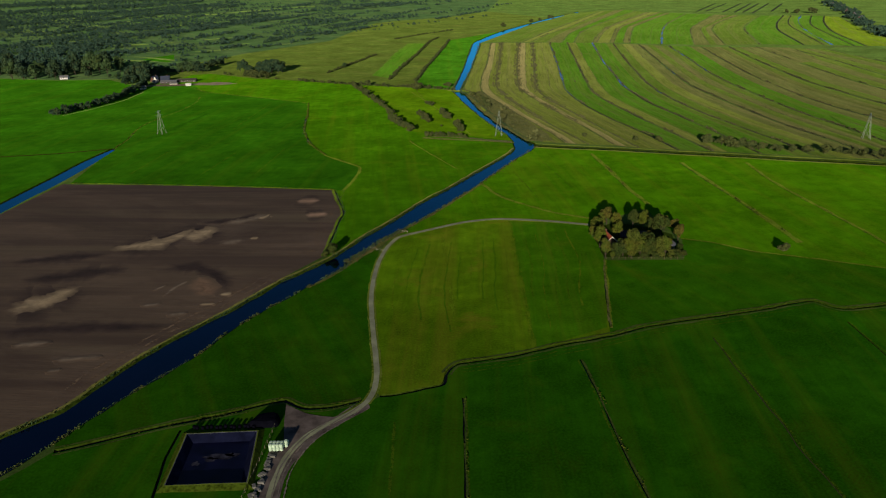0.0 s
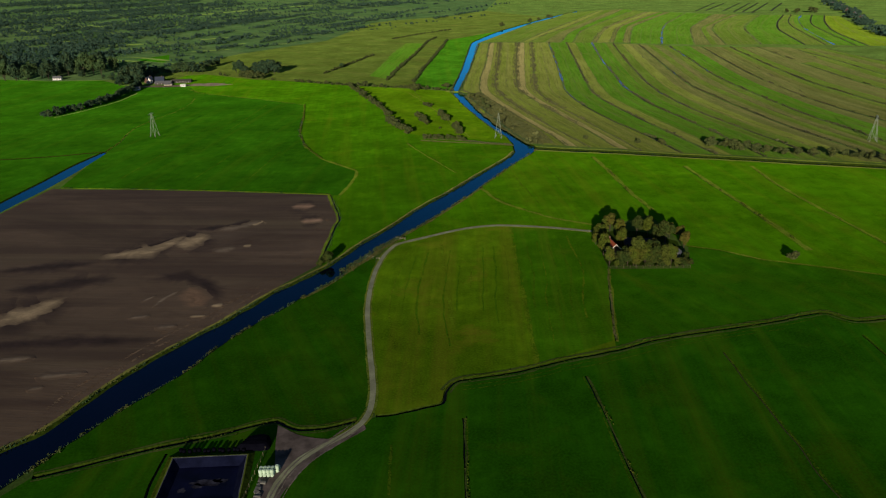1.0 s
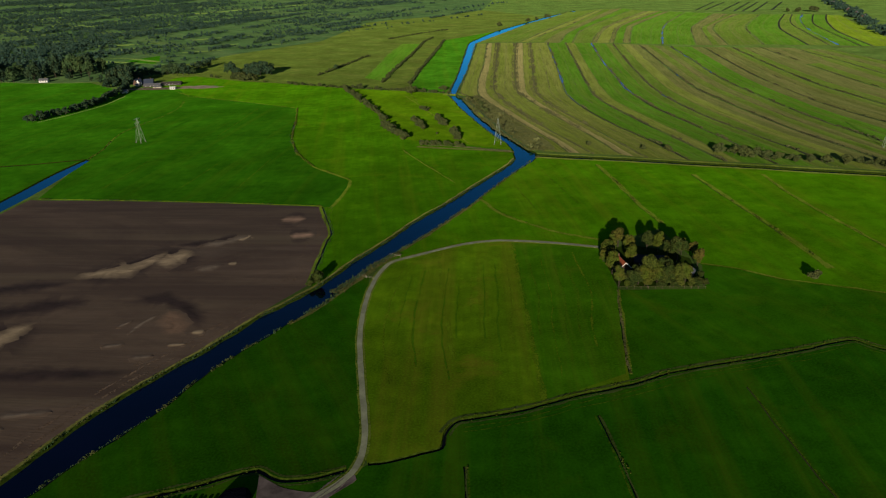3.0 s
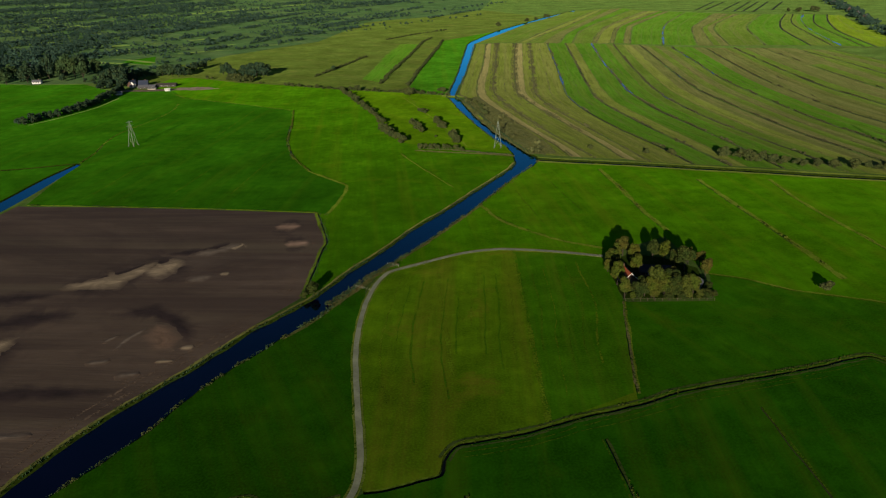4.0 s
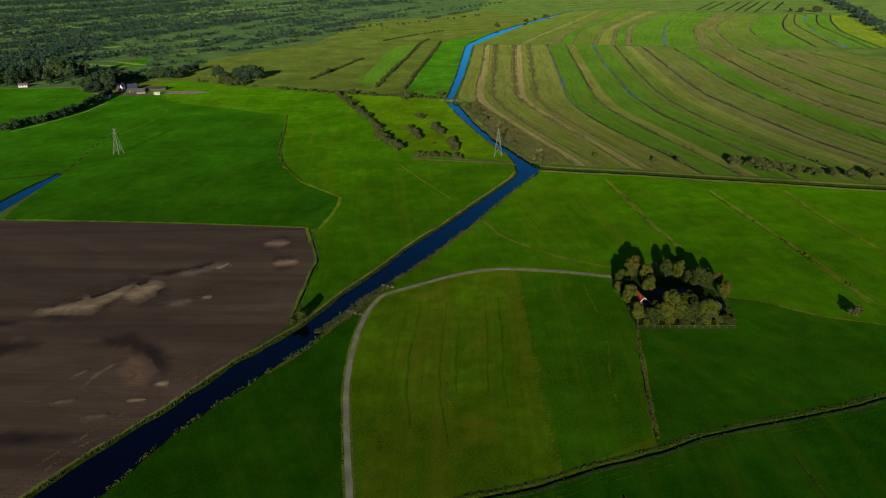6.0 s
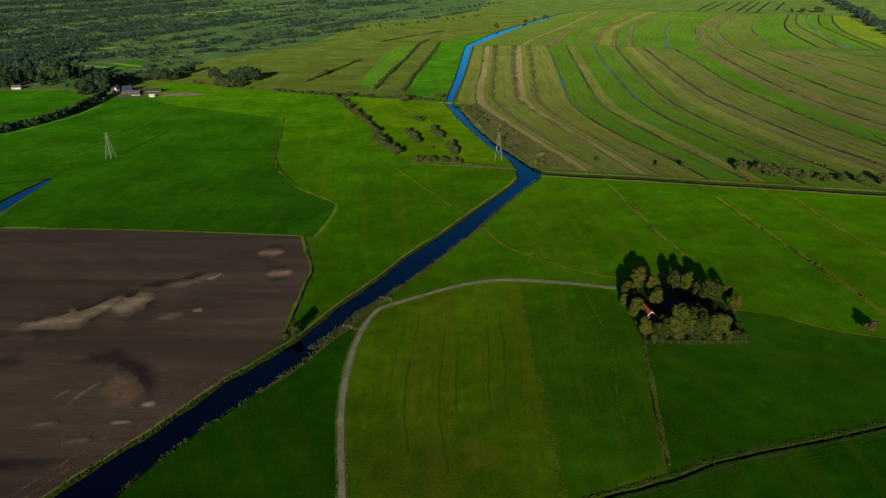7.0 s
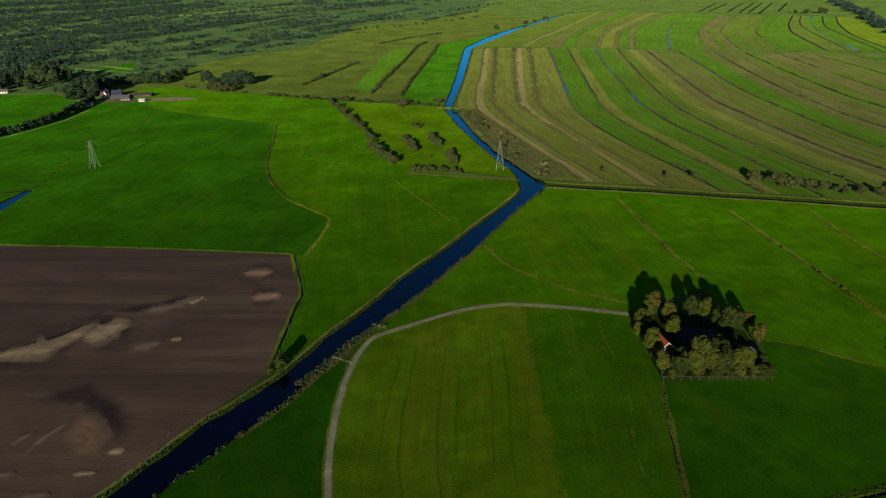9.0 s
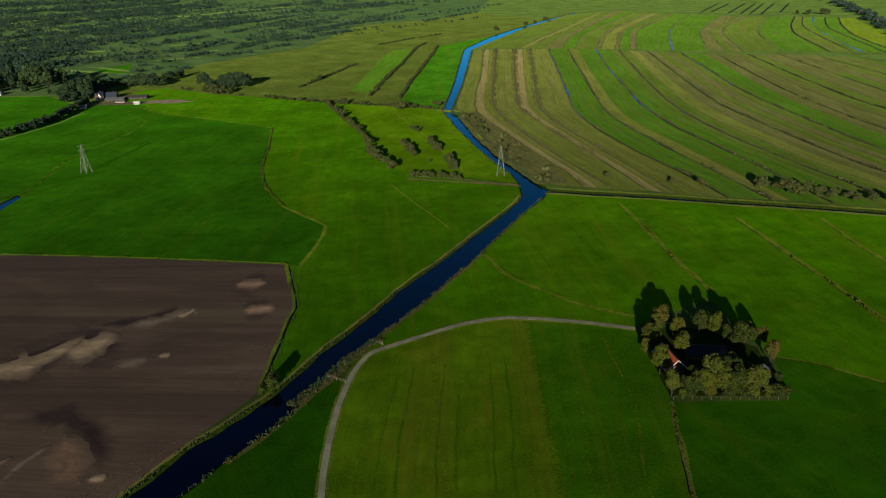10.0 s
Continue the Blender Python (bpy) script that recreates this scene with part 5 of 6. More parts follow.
# ---- houses ----
def house(x, y, turn, w, d, eave, ridge, wallmat, roofmat, label, category="farmhouse", chimney=True, windows=3):
    """A gabled building: w along the ridge, d across."""
    ob = thing("house" if category == "farmhouse" else "barn", pose(x, y, 0, 0, 0, turn), label, category)
    t = 0.3
    for s in (-1, 1):
        part("wall", box(bmesh.new(), -w / 2, s * d / 2 - (t if s > 0 else 0), 0, w / 2, s * d / 2 + (0 if s > 0 else t), eave), wallmat, ob)
        bm = bmesh.new()
        x0, x1 = (s * w / 2 - t, s * w / 2) if s > 0 else (s * w / 2, s * w / 2 + t)
        pent = [(-d / 2 + t, 0), (d / 2 - t, 0), (d / 2 - t, eave), (0, ridge - 0.15), (-d / 2 + t, eave)]
        a, b = [bm.verts.new((x0, *q)) for q in pent], [bm.verts.new((x1, *q)) for q in pent]
        bm.faces.new(a[::-1]), bm.faces.new(b)
        for i in range(5):
            bm.faces.new((a[i], a[(i + 1) % 5], b[(i + 1) % 5], b[i]))
        part("gable", bm, wallmat, ob)
        if roofmat is MAT["roof_red"]:
            for e in (-1, 1):
                part("bargeboard", bar(bmesh.new(), (s * (w / 2 + 0.42), e * (d / 2 + 0.5), eave - 0.4), (s * (w / 2 + 0.42), 0, ridge + 0.1), 0.13, None, 4), MAT["white"], ob, "white painted bargeboard")
        bm = bmesh.new()
        o = 0.5
        drop = (ridge - eave) / (d / 2) * o
        prof = [(0, ridge), (s * (d / 2 + o), eave - drop)]
        vs = [bm.verts.new((e, prof[k][0], prof[k][1] + up)) for up in (0, 0.18) for k in (0, 1) for e in (-w / 2 - 0.4, w / 2 + 0.4)]
        for f in ((0, 1, 3, 2), (4, 6, 7, 5), (0, 4, 5, 1), (2, 3, 7, 6), (0, 2, 6, 4), (1, 5, 7, 3)):
            bm.faces.new([vs[i] for i in f])
        bmesh.ops.recalc_face_normals(bm, faces=bm.faces)
        part("roof", bm, roofmat, ob)
        for i in range(windows):
            wx = -w / 2 + w * (i + 0.7) / (windows + 0.4)
            win = part("window", box(bmesh.new(), wx - 0.6, s * d / 2 - 0.06, eave * 0.35, wx + 0.6, s * d / 2 + 0.06, eave * 0.8), MAT["white"], ob, "white window frame")
            part("pane", box(bmesh.new(), wx - 0.5, s * d / 2 - 0.08, eave * 0.38, wx + 0.5, s * d / 2 + 0.08, eave * 0.77), MAT["glass"], win, "dark glass pane")
    part("door", box(bmesh.new(), -w / 2 - 0.06, -0.6, 0, -w / 2 + 0.1, 0.6, 2.1), MAT["wood"], ob, "wooden door")
    if chimney:
        part("chimney", box(bmesh.new(), w * 0.25 - 0.4, -0.4, ridge - 0.8, w * 0.25 + 0.4, 0.4, ridge + 1.0, 0.04), MAT["brick"], ob, "brick chimney")
    return ob


house(75.0, 257.6, 99, 10, 5.4, 2.4, 5.0, MAT["brick"], MAT["roof_red"], "small farmhouse with orange tiled roof among trees")
house(94.2, 255.6, 118, 8, 5.0, 2.2, 4.4, MAT["brick"], MAT["roof_brown"], "brick barn with brown roof in the shade of trees", "barn", False)
house(88.6, 262.4, 172, 12, 6.5, 1.9, 3.6, MAT["brick"], MAT["roof_shade"], "long dark-roofed barn in the shade of the grove", "barn", False)
house(101.4, 250.6, 62, 4.2, 3.2, 1.9, 2.9, MAT["roof_grey"], MAT["roof_grey"], "small grey shed with pale grey roof", "shed", False, 1)
house(-319, 716, 68, 8, 6.5, 2.0, 6.2, MAT["brick"], MAT["roof_dark"], "farmhouse with steep dark roof and brick walls")
house(-316.5, 713, 68, 3.4, 3.0, 4.2, 6.2, MAT["white"], MAT["roof_dark"], "narrow white-walled wing of the farmhouse", "farmhouse", False, 1)
house(-308, 718, 12, 9, 8, 2.0, 5.6, MAT["roof_dark"], MAT["roof_dark"], "dark-roofed barn behind the farmhouse", "barn")
house(-298, 703, 4, 17, 7, 1.9, 3.4, MAT["roof_brown"], MAT["roof_grey"], "long low cattle barn with grey roof", "barn", False, 4)
house(-281, 711, 4, 20, 7, 1.9, 3.4, MAT["roof_brown"], MAT["roof_brown"], "long low barn with brown sheet roof", "barn", False, 6)
house(-316, 708, 4, 4, 3, 1.8, 2.6, MAT["palewood"], MAT["roof_grey"], "small white shed before the dark barn", "shed", False, 1)
house(-290, 695, 4, 8, 3, 1.4, 2.0, MAT["palewood"], MAT["roof_grey"], "low pale open shed in the farmyard", "shed", False, 2)
house(-270.5, 686, 4, 5, 3.5, 1.8, 2.5, MAT["white"], MAT["white"], "small white outbuilding beside the barns", "shed", False, 2)
house(-314, 672, 30, 6, 4, 2.0, 3.2, MAT["white"], MAT["roof_grey"], "small shed at the end of the hedge", "shed", False, 1)
house(-500, 848, 5, 18, 7, 2.6, 5.5, MAT["brick"], MAT["roof_grey"], "long pale-roofed barn before the woods", "barn", False, 5)
house(-438, 748, 5, 9, 5, 2.4, 4.0, MAT["white"], MAT["roof_grey"], "white-walled low house at the wood edge")
for x, y, turn in ((872, 1430, 40), (834, 1345, 60), (800, 1265, 55), (893, 1500, 30), (770, 1195, 40)):
    house(x, y, turn, 12, 8, 3.0, 7.0, MAT["brick"], MAT["roof_grey"], "distant brick house along a tree-lined road")
patch("farm_yard", -250, 694, 15, 5, 0, 0.06, MAT["yardsand"], "bare sandy farmyard beside the barns", 31)
patch("farm_yard", -290, 691, 22, 3.5, 2, 0.06, MAT["sandbrown"], "brown bare ground in front of the barns", 32)

# ---- trees and shrubs ----
RNG = np.random.default_rng(7)


def leaves(rng, lobes, count, size):
    """Leaf clumps as small bent quads scattered over and in round lobes. Returns vertices and faces."""
    w = np.array([l[3] ** 2 for l in lobes])
    pick = rng.choice(len(lobes), count, p=w / w.sum())
    L = np.array(lobes)[pick]
    d = rng.normal(size=(count, 3))
    d /= np.linalg.norm(d, axis=1)[:, None]
    d[:, 2] = np.where(d[:, 2] < -0.5, -d[:, 2], d[:, 2])
    rad = L[:, 3] * (0.55 + 0.5 * rng.random(count) ** 0.6)
    c = L[:, :3] + d * rad[:, None] * np.array([1, 1, 0.85])
    nrm = d + rng.normal(size=(count, 3)) * 0.55
    nrm /= np.linalg.norm(nrm, axis=1)[:, None]
    u = np.cross(nrm, rng.normal(size=(count, 3)))
    u /= np.linalg.norm(u, axis=1)[:, None] + 1e-9
    v = np.cross(nrm, u)
    s = (size * (0.6 + 0.8 * rng.random(count)))[:, None]
    q = np.stack([c - u * s - v * s * 0.6, c + u * s - v * s * 0.5, c + u * s * 0.8 + v * s * 0.7 + nrm * s * 0.3, c - u * s * 0.7 + v * s * 0.6], 1)
    return q.reshape(-1, 3), np.arange(count * 4).reshape(-1, 4)


def quads(name, verts, faces, material):
    me = bpy.data.meshes.new(name)
    n = len(faces)
    me.vertices.add(len(verts))
    me.vertices.foreach_set("co", np.ascontiguousarray(verts, np.float32).ravel())
    me.loops.add(n * 4)
    me.loops.foreach_set("vertex_index", np.ascontiguousarray(faces, np.int32).ravel())
    me.polygons.add(n)
    me.polygons.foreach_set("loop_start", np.arange(0, n * 4, 4, dtype=np.int32))
    me.update(calc_edges=True)
    me.validate()
    me.materials.append(material)
    return me


def lobes_for(rng, h, r, low, n):
    """Round masses that make an uneven crown of height h and radius r that starts at height low."""
    out = [(0, 0, (h + low) / 2, min(r, (h - low) / 2) * 0.75)]
    for i in range(n):
        a = 2.4 * i + rng.random()
        z = low + (h - low) * (0.15 + 0.75 * rng.random())
        k = 1 - abs((z - low) / (h - low) - 0.42) * 1.1
        q = r * 0.62 * max(0.25, k)
        out.append((q * math.cos(a), q * math.sin(a), min(z, h - r * 0.3), r * (0.32 + 0.22 * rng.random())))
    return out


def tree_proto(seed, h, r, low, count, size, mat, name="tree", label="", category="tree", group="", lobes=9):
    rng = np.random.default_rng(seed)
    ob = thing(name, Matrix(), label, category, group)
    bm = bmesh.new()
    k = h / 9
    top = (0.3 * rng.random(), 0.3 * rng.random(), h * 0.6)
    bar(bm, (0, 0, -0.2), (top[0] * 0.4, top[1] * 0.4, low + 0.4), 0.26 * k, 0.19 * k, 7)
    bar(bm, (top[0] * 0.4, top[1] * 0.4, low + 0.2), top, 0.19 * k, 0.08 * k, 6)
    part("trunk", bm, MAT["bark"], ob)
    ls = lobes_for(rng, h, r, low, lobes)
    for x, y, z, q in ls[1:6]:
        part("limb", bar(bmesh.new(), (top[0] * 0.4, top[1] * 0.4, low * 0.8 + 0.3), (x * 0.9, y * 0.9, z), 0.1 * k, 0.03 * k, 5), MAT["bark"], ob)
    v, f = leaves(rng, ls, count, size)
    part_data("crown", quads("crown", v, f, mat), ob)
    return ob


def placed(protos, spots, rng, spread=0.15):
    """Set the prototypes out at (x, y, scale) spots: the prototypes first, then copies."""
    for i, (x, y, s, *more) in enumerate(spots):
        p = protos[more[1] if more else i % len(protos)]
        tall = more[0] if more else s
        m = pose(*metres(x, y), 0, 0, 0, 360 * rng.random()) @ Matrix.Diagonal((s * (1 + spread * (rng.random() - 0.5)), s * (1 + spread * (rng.random() - 0.5)), tall * 0.95, 1))
        copy_thing_scaled(p, m)
    for p in protos:
        for o in (*p.children_recursive, p):
            bpy.data.objects.remove(o)


def copy_thing_scaled(ob, m):
    c = copy_thing(ob, m)
    c.matrix_basis = m
    return c


GL = "broad leafy tree turning autumn green in the grove"
grove_tall = [tree_proto(20 + i, 9.8, 3.5, 1.5, 3800, 0.24, MAT[("leaf_b", "leaf_a", "leaf_e", "leaf_a")[i]], label=GL, group="grove trees", lobes=12) for i in range(4)]
grove_low = [tree_proto(40 + i, 8.4, 3.2, 0.3, 3600, 0.24, MAT[("leaf_b", "leaf_a", "leaf_b", "leaf_f")[i]], label="dense dark green tree with low crown at the grove edge", group="grove trees", lobes=11) for i in range(4)]
placed(grove_tall, [(80.1, 279.2, 0.98, 0.92, 2), (76.6, 276.0, 0.6, 0.8, 1), (72.6, 268.9, 0.94, 0.84, 1), (69.8, 264.6, 0.5, 0.6, 3), (81.4, 264.0, 0.74, 0.86, 3), (82.2, 270.4, 0.72, 1.02, 1), (91.6, 275.0, 0.74, 0.98, 0), (96.0, 273.0, 0.80, 1.02, 3),
    (101.4, 264.4, 1.16, 1.22, 0), (98.8, 268.6, 0.7, 0.8, 0), (108.3, 265.8, 0.68, 0.82, 2), (104.8, 269.0, 0.56, 0.86, 3), (106.8, 256.2, 0.72, 1.0, 2), (70.7, 253.4, 0.86, 1.05, 1), (91.0, 251.8, 0.72, 0.86, 2)], RNG)
GROVE_FRONT = [(70.4, 242.6, 0.72, 1.05, 1), (71.6, 246.2, 0.6, 0.8, 3), (75.6, 243.0, 0.98, 1.0, 0), (78.6, 244.0, 0.95, 0.95, 2), (83.1, 245.0, 1.2, 1.46, 3), (85.6, 242.6, 1.1, 1.1, 1), (88.8, 242.4, 1.15, 1.2, 2), (91.6, 244.2, 1.15, 1.25, 0), (94.0, 242.2, 1.1, 1.15, 3), (96.4, 242.6, 0.9, 1.1, 1), (80.8, 243.0, 0.9, 1.0, 1)]
GROVE_BACK = [(87.4, 246.6, 1.15, 1.3, 0), (90.4, 248.4, 1.0, 1.2, 2), (79.4, 247.4, 0.8, 0.9, 2), (95.0, 246.0, 0.9, 1.15, 0), (81.4, 241.4, 0.6, 0.5, 1), (100.6, 241.0, 0.7, 0.52, 2), (103.8, 241.4, 0.6, 0.44, 0), (98.4, 240.9, 0.5, 0.5, 3), (73.2, 241.4, 0.4, 0.4, 1), (86.8, 240.9, 0.6, 0.45, 0), (91.4, 240.7, 0.6, 0.45, 2), (104.6, 247.0, 0.5, 0.5, 2)]
placed(grove_low, GROVE_FRONT + GROVE_BACK, RNG)
MAT_SHRUB = MAT["leaf_c"]
shrubs = [tree_proto(60 + i, 3.2, 2.0, 0.1, 620, 0.24, MAT_SHRUB, "shrub", "grey-green rounded willow shrub", "shrub", "willow shrubs", 6) for i in range(5)]
spots = []


def along(line, step, lo, hi, side):
    p = resample(line, step)
    for q in p:
        spots.append((q[0] + RNG.normal() * side, q[1] + RNG.normal() * side * 1.5, lo + (hi - lo) * RNG.random()))


along(HEDGEA, 5.0, 0.8, 1.55, 1.1)
along(HEDGEA[3:], 5.5, 1.3, 2.1, 1.2)
along([(-17.5, 526.4), (-8.9, 493.1)], 2.5, 0.9, 1.4, 0.7)
along([(2.4, 524.3), (6.9, 502.7)], 2.2, 1.1, 1.6, 0.8)
along([(12.5, 482.8), (16.3, 464.6)], 2.2, 1.1, 1.6, 0.8)
along([(-11.0, 564.7), (-7.8, 557.2)], 2.2, 0.7, 1.0, 0.6)
along([(-10, 452.5), (-2, 452), (5, 450)], 2.0, 0.6, 1.2, 0.8)
along([(10, 449), (19, 445)], 2.2, 0.5, 1.0, 0.8)
along([(-13, 566), (-6, 562)], 3.0, 0.7, 0.9, 0.5)
spots += [(-221, 733, 2.2), (-217, 731, 2.4), (-213, 726, 2.6), (-209, 725, 2.8), (-206, 722, 2.6), (-201, 722, 2.6), (-196, 724, 2.2), (-250, 748, 1.2), (-244, 745, 1.0), (-182, 712, 0.8)]
spots += [(14, 470, 0.9), (17, 463, 0.8), (1, 480, 0.5)]
along(D20, 3.8, 0.5, 1.15, 1.0)
for x, y, s in ((183, 416, 1.9), (191, 411, 1.7), (195, 407, 1.8), (202, 405, 1.6), (207, 402, 1.4), (214, 400, 1.3), (219, 396, 1.2), (229, 392, 1.2), (237, 388, 1.4), (248, 387, 1.5), (256, 387, 1.2), (263, 382, 1.3), (268, 379, 1.4), (278, 377, 1.3), (287, 374, 1.4), (137, 426, 1.0), (152, 422, 1.3), (104, 440, 0.9), (296, 371, 1.3), (222, 394, 1.1), (198, 404, 1.4)):
    spots.append((x, y, s * 1.15))
along([(205, 401), (280, 374), (330, 356)], 9.0, 0.8, 1.2, 1.2)
along([(31, 600), (38, 580), (42, 565)], 8, 0.9, 1.3, 1.5)
spots += [(39.5, 549, 1.4), (41.5, 541, 1.5), (37, 556, 1.3), (149, 244.5, 1.25), (150.8, 245.6, 0.9), (-74, 657, 1.8), (-57, 655, 1.2), (-22, 630, 2.4), (-19, 636, 2.0), (-26, 640, 1.6), (-10, 640, 1.0), (10, 641, 1.6), (7, 646, 1.3), (183, 1290, 2.2), (203, 1309, 2.0), (227, 1340, 2.6), (233, 1338, 2.4), (121, 1218, 2.6), (716, 1353, 2.6), (735, 1348, 2.8), (757, 1341, 3.4), (764, 1338, 3.2)]
placed(shrubs, spots, RNG, 0.4)
bank_tree = [tree_proto(80, 6.2, 2.7, 0.3, 1700, 0.26, MAT["leaf_b"], label="dark rounded tree on the river bank", lobes=8)]
placed(bank_tree, [(-49.5, 252.5, 1.0), (-52.2, 250.2, 0.62)], RNG)
hedge_trees = [tree_proto(90 + i, 7.5, 3.4, 0.6, 650, 0.5, MAT["leaf_d"], "tree", "dark green tree in a dense hedge row", "tree", "hedge row trees", 7) for i in range(3)]
spots = []
along(HEDGEW + [(-318, 690)], 3.0, 0.75, 1.05, 1.2)
placed(hedge_trees, spots, RNG)
farm_trees = [tree_proto(100 + i, 12, 5.8, 0.8, 1300, 0.55, MAT[("leaf_d", "leaf_g", "leaf_d", "leaf_d", "leaf_g")[i]], "tree", "large dark tree sheltering a farm", "tree", "farm trees", 9) for i in range(5)]
SHELTER = [(-385, 748, 0.4), (-374, 741, 0.45), (-363, 742, 0.5), (-351, 732, 0.9), (-348, 752, 1.3), (-340, 745, 1.3), (-356, 780, 1.2), (-380, 760, 0.4), (-360, 757, 0.6), (-339, 771, 0.55), (-334, 773, 0.6), (-327, 772, 0.7), (-320, 771, 0.6), (-315, 774, 0.5), (-311, 777, 1.0), (-304, 776, 1.1), (-297, 771, 1.15), (-290, 770, 1.1), (-285, 773, 0.9), (-280, 775, 0.7), (-284, 806, 0.9), (-280, 813, 0.8), (-278, 825, 0.8)]
FARMYARD = [(-326, 735, 1.0), (-319, 813, 0.7), (-304, 811, 0.7), (-299, 788, 0.8), (-338, 705, 0.8), (-345, 700, 0.8), (-333, 716, 1.0), (-340, 722, 1.2), (-346, 738, 1.35), (-356, 728, 0.5), (-336, 738, 1.2), (-330, 752, 1.0), (-366, 730, 0.4)]
TREE_ROW = [(-237, 766, 0.8, 1.1, 1), (-231, 765, 0.9, 1.25, 0), (-223, 757, 0.7, 0.8, 2), (-211, 756, 0.9, 1.1, 3), (-203, 752, 1.0, 1.3, 2), (-196, 751, 1.1, 1.4, 0), (-189, 753, 1.1, 1.35, 3), (-185, 758, 0.9, 1.1, 1), (-115, 784, 0.5)]
WOOD_EDGE = [(-450, 760, 0.8), (-425, 770, 0.9), (-415, 758, 0.7), (-470, 775, 1.1), (-490, 790, 1.2), (-515, 800, 1.2), (-540, 790, 1.3), (-560, 800, 1.3), (-456, 790, 1.2), (-440, 800, 1.4), (-430, 815, 1.4), (-585, 800, 1.3), (-600, 810, 1.3)]
TALL = [(-344, 714, 1.5, 1.6, 0), (-334, 718, 1.5, 1.7, 2), (-328, 712, 1.2, 1.3, 3), (-352, 717, 0.6, 0.6, 0), (-500, 750, 1.4, 1.8, 1), (-486, 748, 1.3, 1.6, 0), (-470, 745, 1.2, 1.5, 1), (-452, 754, 1.3, 1.8, 0), (-440, 776, 1.5, 2.2, 2), (-424, 782, 1.6, 2.2, 1), (-410, 776, 1.4, 2.0, 4), (-398, 770, 1.2, 1.7, 1), (-412, 800, 1.4, 2.0, 0), (-392, 790, 1.2, 1.6, 4), (-520, 780, 1.6, 2.2, 0), (-545, 776, 1.5, 2.1, 1)]
placed(farm_trees, SHELTER + FARMYARD + TREE_ROW + WOOD_EDGE + TALL, RNG)


# ---- woodland far off, too many trees to count ----
def scatter(name, spots, variants, material, label, category):
    """One mesh with a copy of a clump at each (x, y, scale)."""
    allv, allf, k = [], [], 0
    for i, (x, y, s) in enumerate(spots):
        v, f = variants[i % len(variants)]
        a = RNG.random() * 6.283
        c, n_ = math.cos(a), math.sin(a)
        w = v * s
        x, y = metres(x, y)
        allv.append(np.stack([w[:, 0] * c - w[:, 1] * n_ + x, w[:, 0] * n_ + w[:, 1] * c + y, w[:, 2]], 1))
        allf.append(f + k)
        k += len(v)
    ob = new(name, quads(name, np.vstack(allv), np.vstack(allf), material))
    return tagged(ob, label, category, kind="stuff")


def belt(line, width, gap, lo, hi):
    """Uneven belt of trees along a line."""
    out = []
    for q in resample(line, gap):
        for _ in range(2 * max(1, int(width / 14))):
            x, y = q[0] + RNG.normal() * gap, q[1] + RNG.normal() * width / 2.4
            lane = noise.noise(Vector(((0.73 * x - 0.68 * y) / 34, (0.68 * x + 0.73 * y) / 420, 6)))
            if noise.noise(Vector((x / 55, y / 55, 3))) > -0.26 and (lane > -0.12 or y < 860 or x > 300) and not in_lane(x, y):
                out.append((x, y, 0.3 + 0.62 * (lo + (hi - lo) * RNG.random() ** 1.6 - 0.4)))
    return out


wood = [leaves(np.random.default_rng(200 + i), lobes_for(np.random.default_rng(200 + i), 8, 3.6, 0.3, 7), 40, 1.25) for i in range(6)]
WOODS = [
    ([(-480, 971), (-438, 964), (-403, 988), (-361, 1002)], 16, 4, 0.5, 1.1), ([(-361, 887), (-357, 931), (-341, 947)], 14, 4, 0.5, 1.0), ([(-284, 993), (-266, 1001), (-248, 1026), (-230, 1052), (-210, 1080)], 14, 3, 0.5, 1.1), ([(-328, 996), (-295, 1047), (-253, 1116), (-182, 1174)], 14, 3.5, 0.4, 0.9),
]
WOODS += [
    ([(-640, 800), (-555, 812), (-500, 845), (-440, 822)], 60, 6, 1.0, 1.8), ([(-700, 880), (-615, 905), (-560, 924), (-468, 884)], 70, 7, 0.9, 1.6), ([(-760, 940), (-653, 967), (-590, 1005), (-547, 1023), (-478, 927)], 90, 8, 0.8, 1.3),
    ([(-900, 1080), (-748, 1116), (-664, 1139), (-577, 1163), (-471, 1230)], 110, 7, 0.7, 1.2), ([(-1000, 1210), (-839, 1260), (-696, 1298), (-550, 1350), (-456, 1423), (-376, 1496)], 120, 7, 0.6, 1.2),
]
WOODS += [
    ([(-486, 969), (-421, 1021), (-343, 1056), (-286, 1082), (-218, 1177), (-135, 1256), (6, 1359), (66, 1382)], 26, 7, 0.5, 1.1), ([(-340, 987), (-276, 1080), (-215, 1158), (-80, 1243)], 18, 8, 0.4, 0.8),
    ([(-512, 1607), (-367, 1700), (-210, 1849), (-88, 1947)], 60, 10, 0.8, 1.5), ([(-1100, 1480), (-1002, 1516), (-836, 1571), (-702, 1743), (-591, 1974)], 130, 9, 0.7, 1.3), ([(-1400, 1850), (-1244, 1898), (-986, 2031), (-794, 2222)], 160, 10, 0.9, 1.5),
]
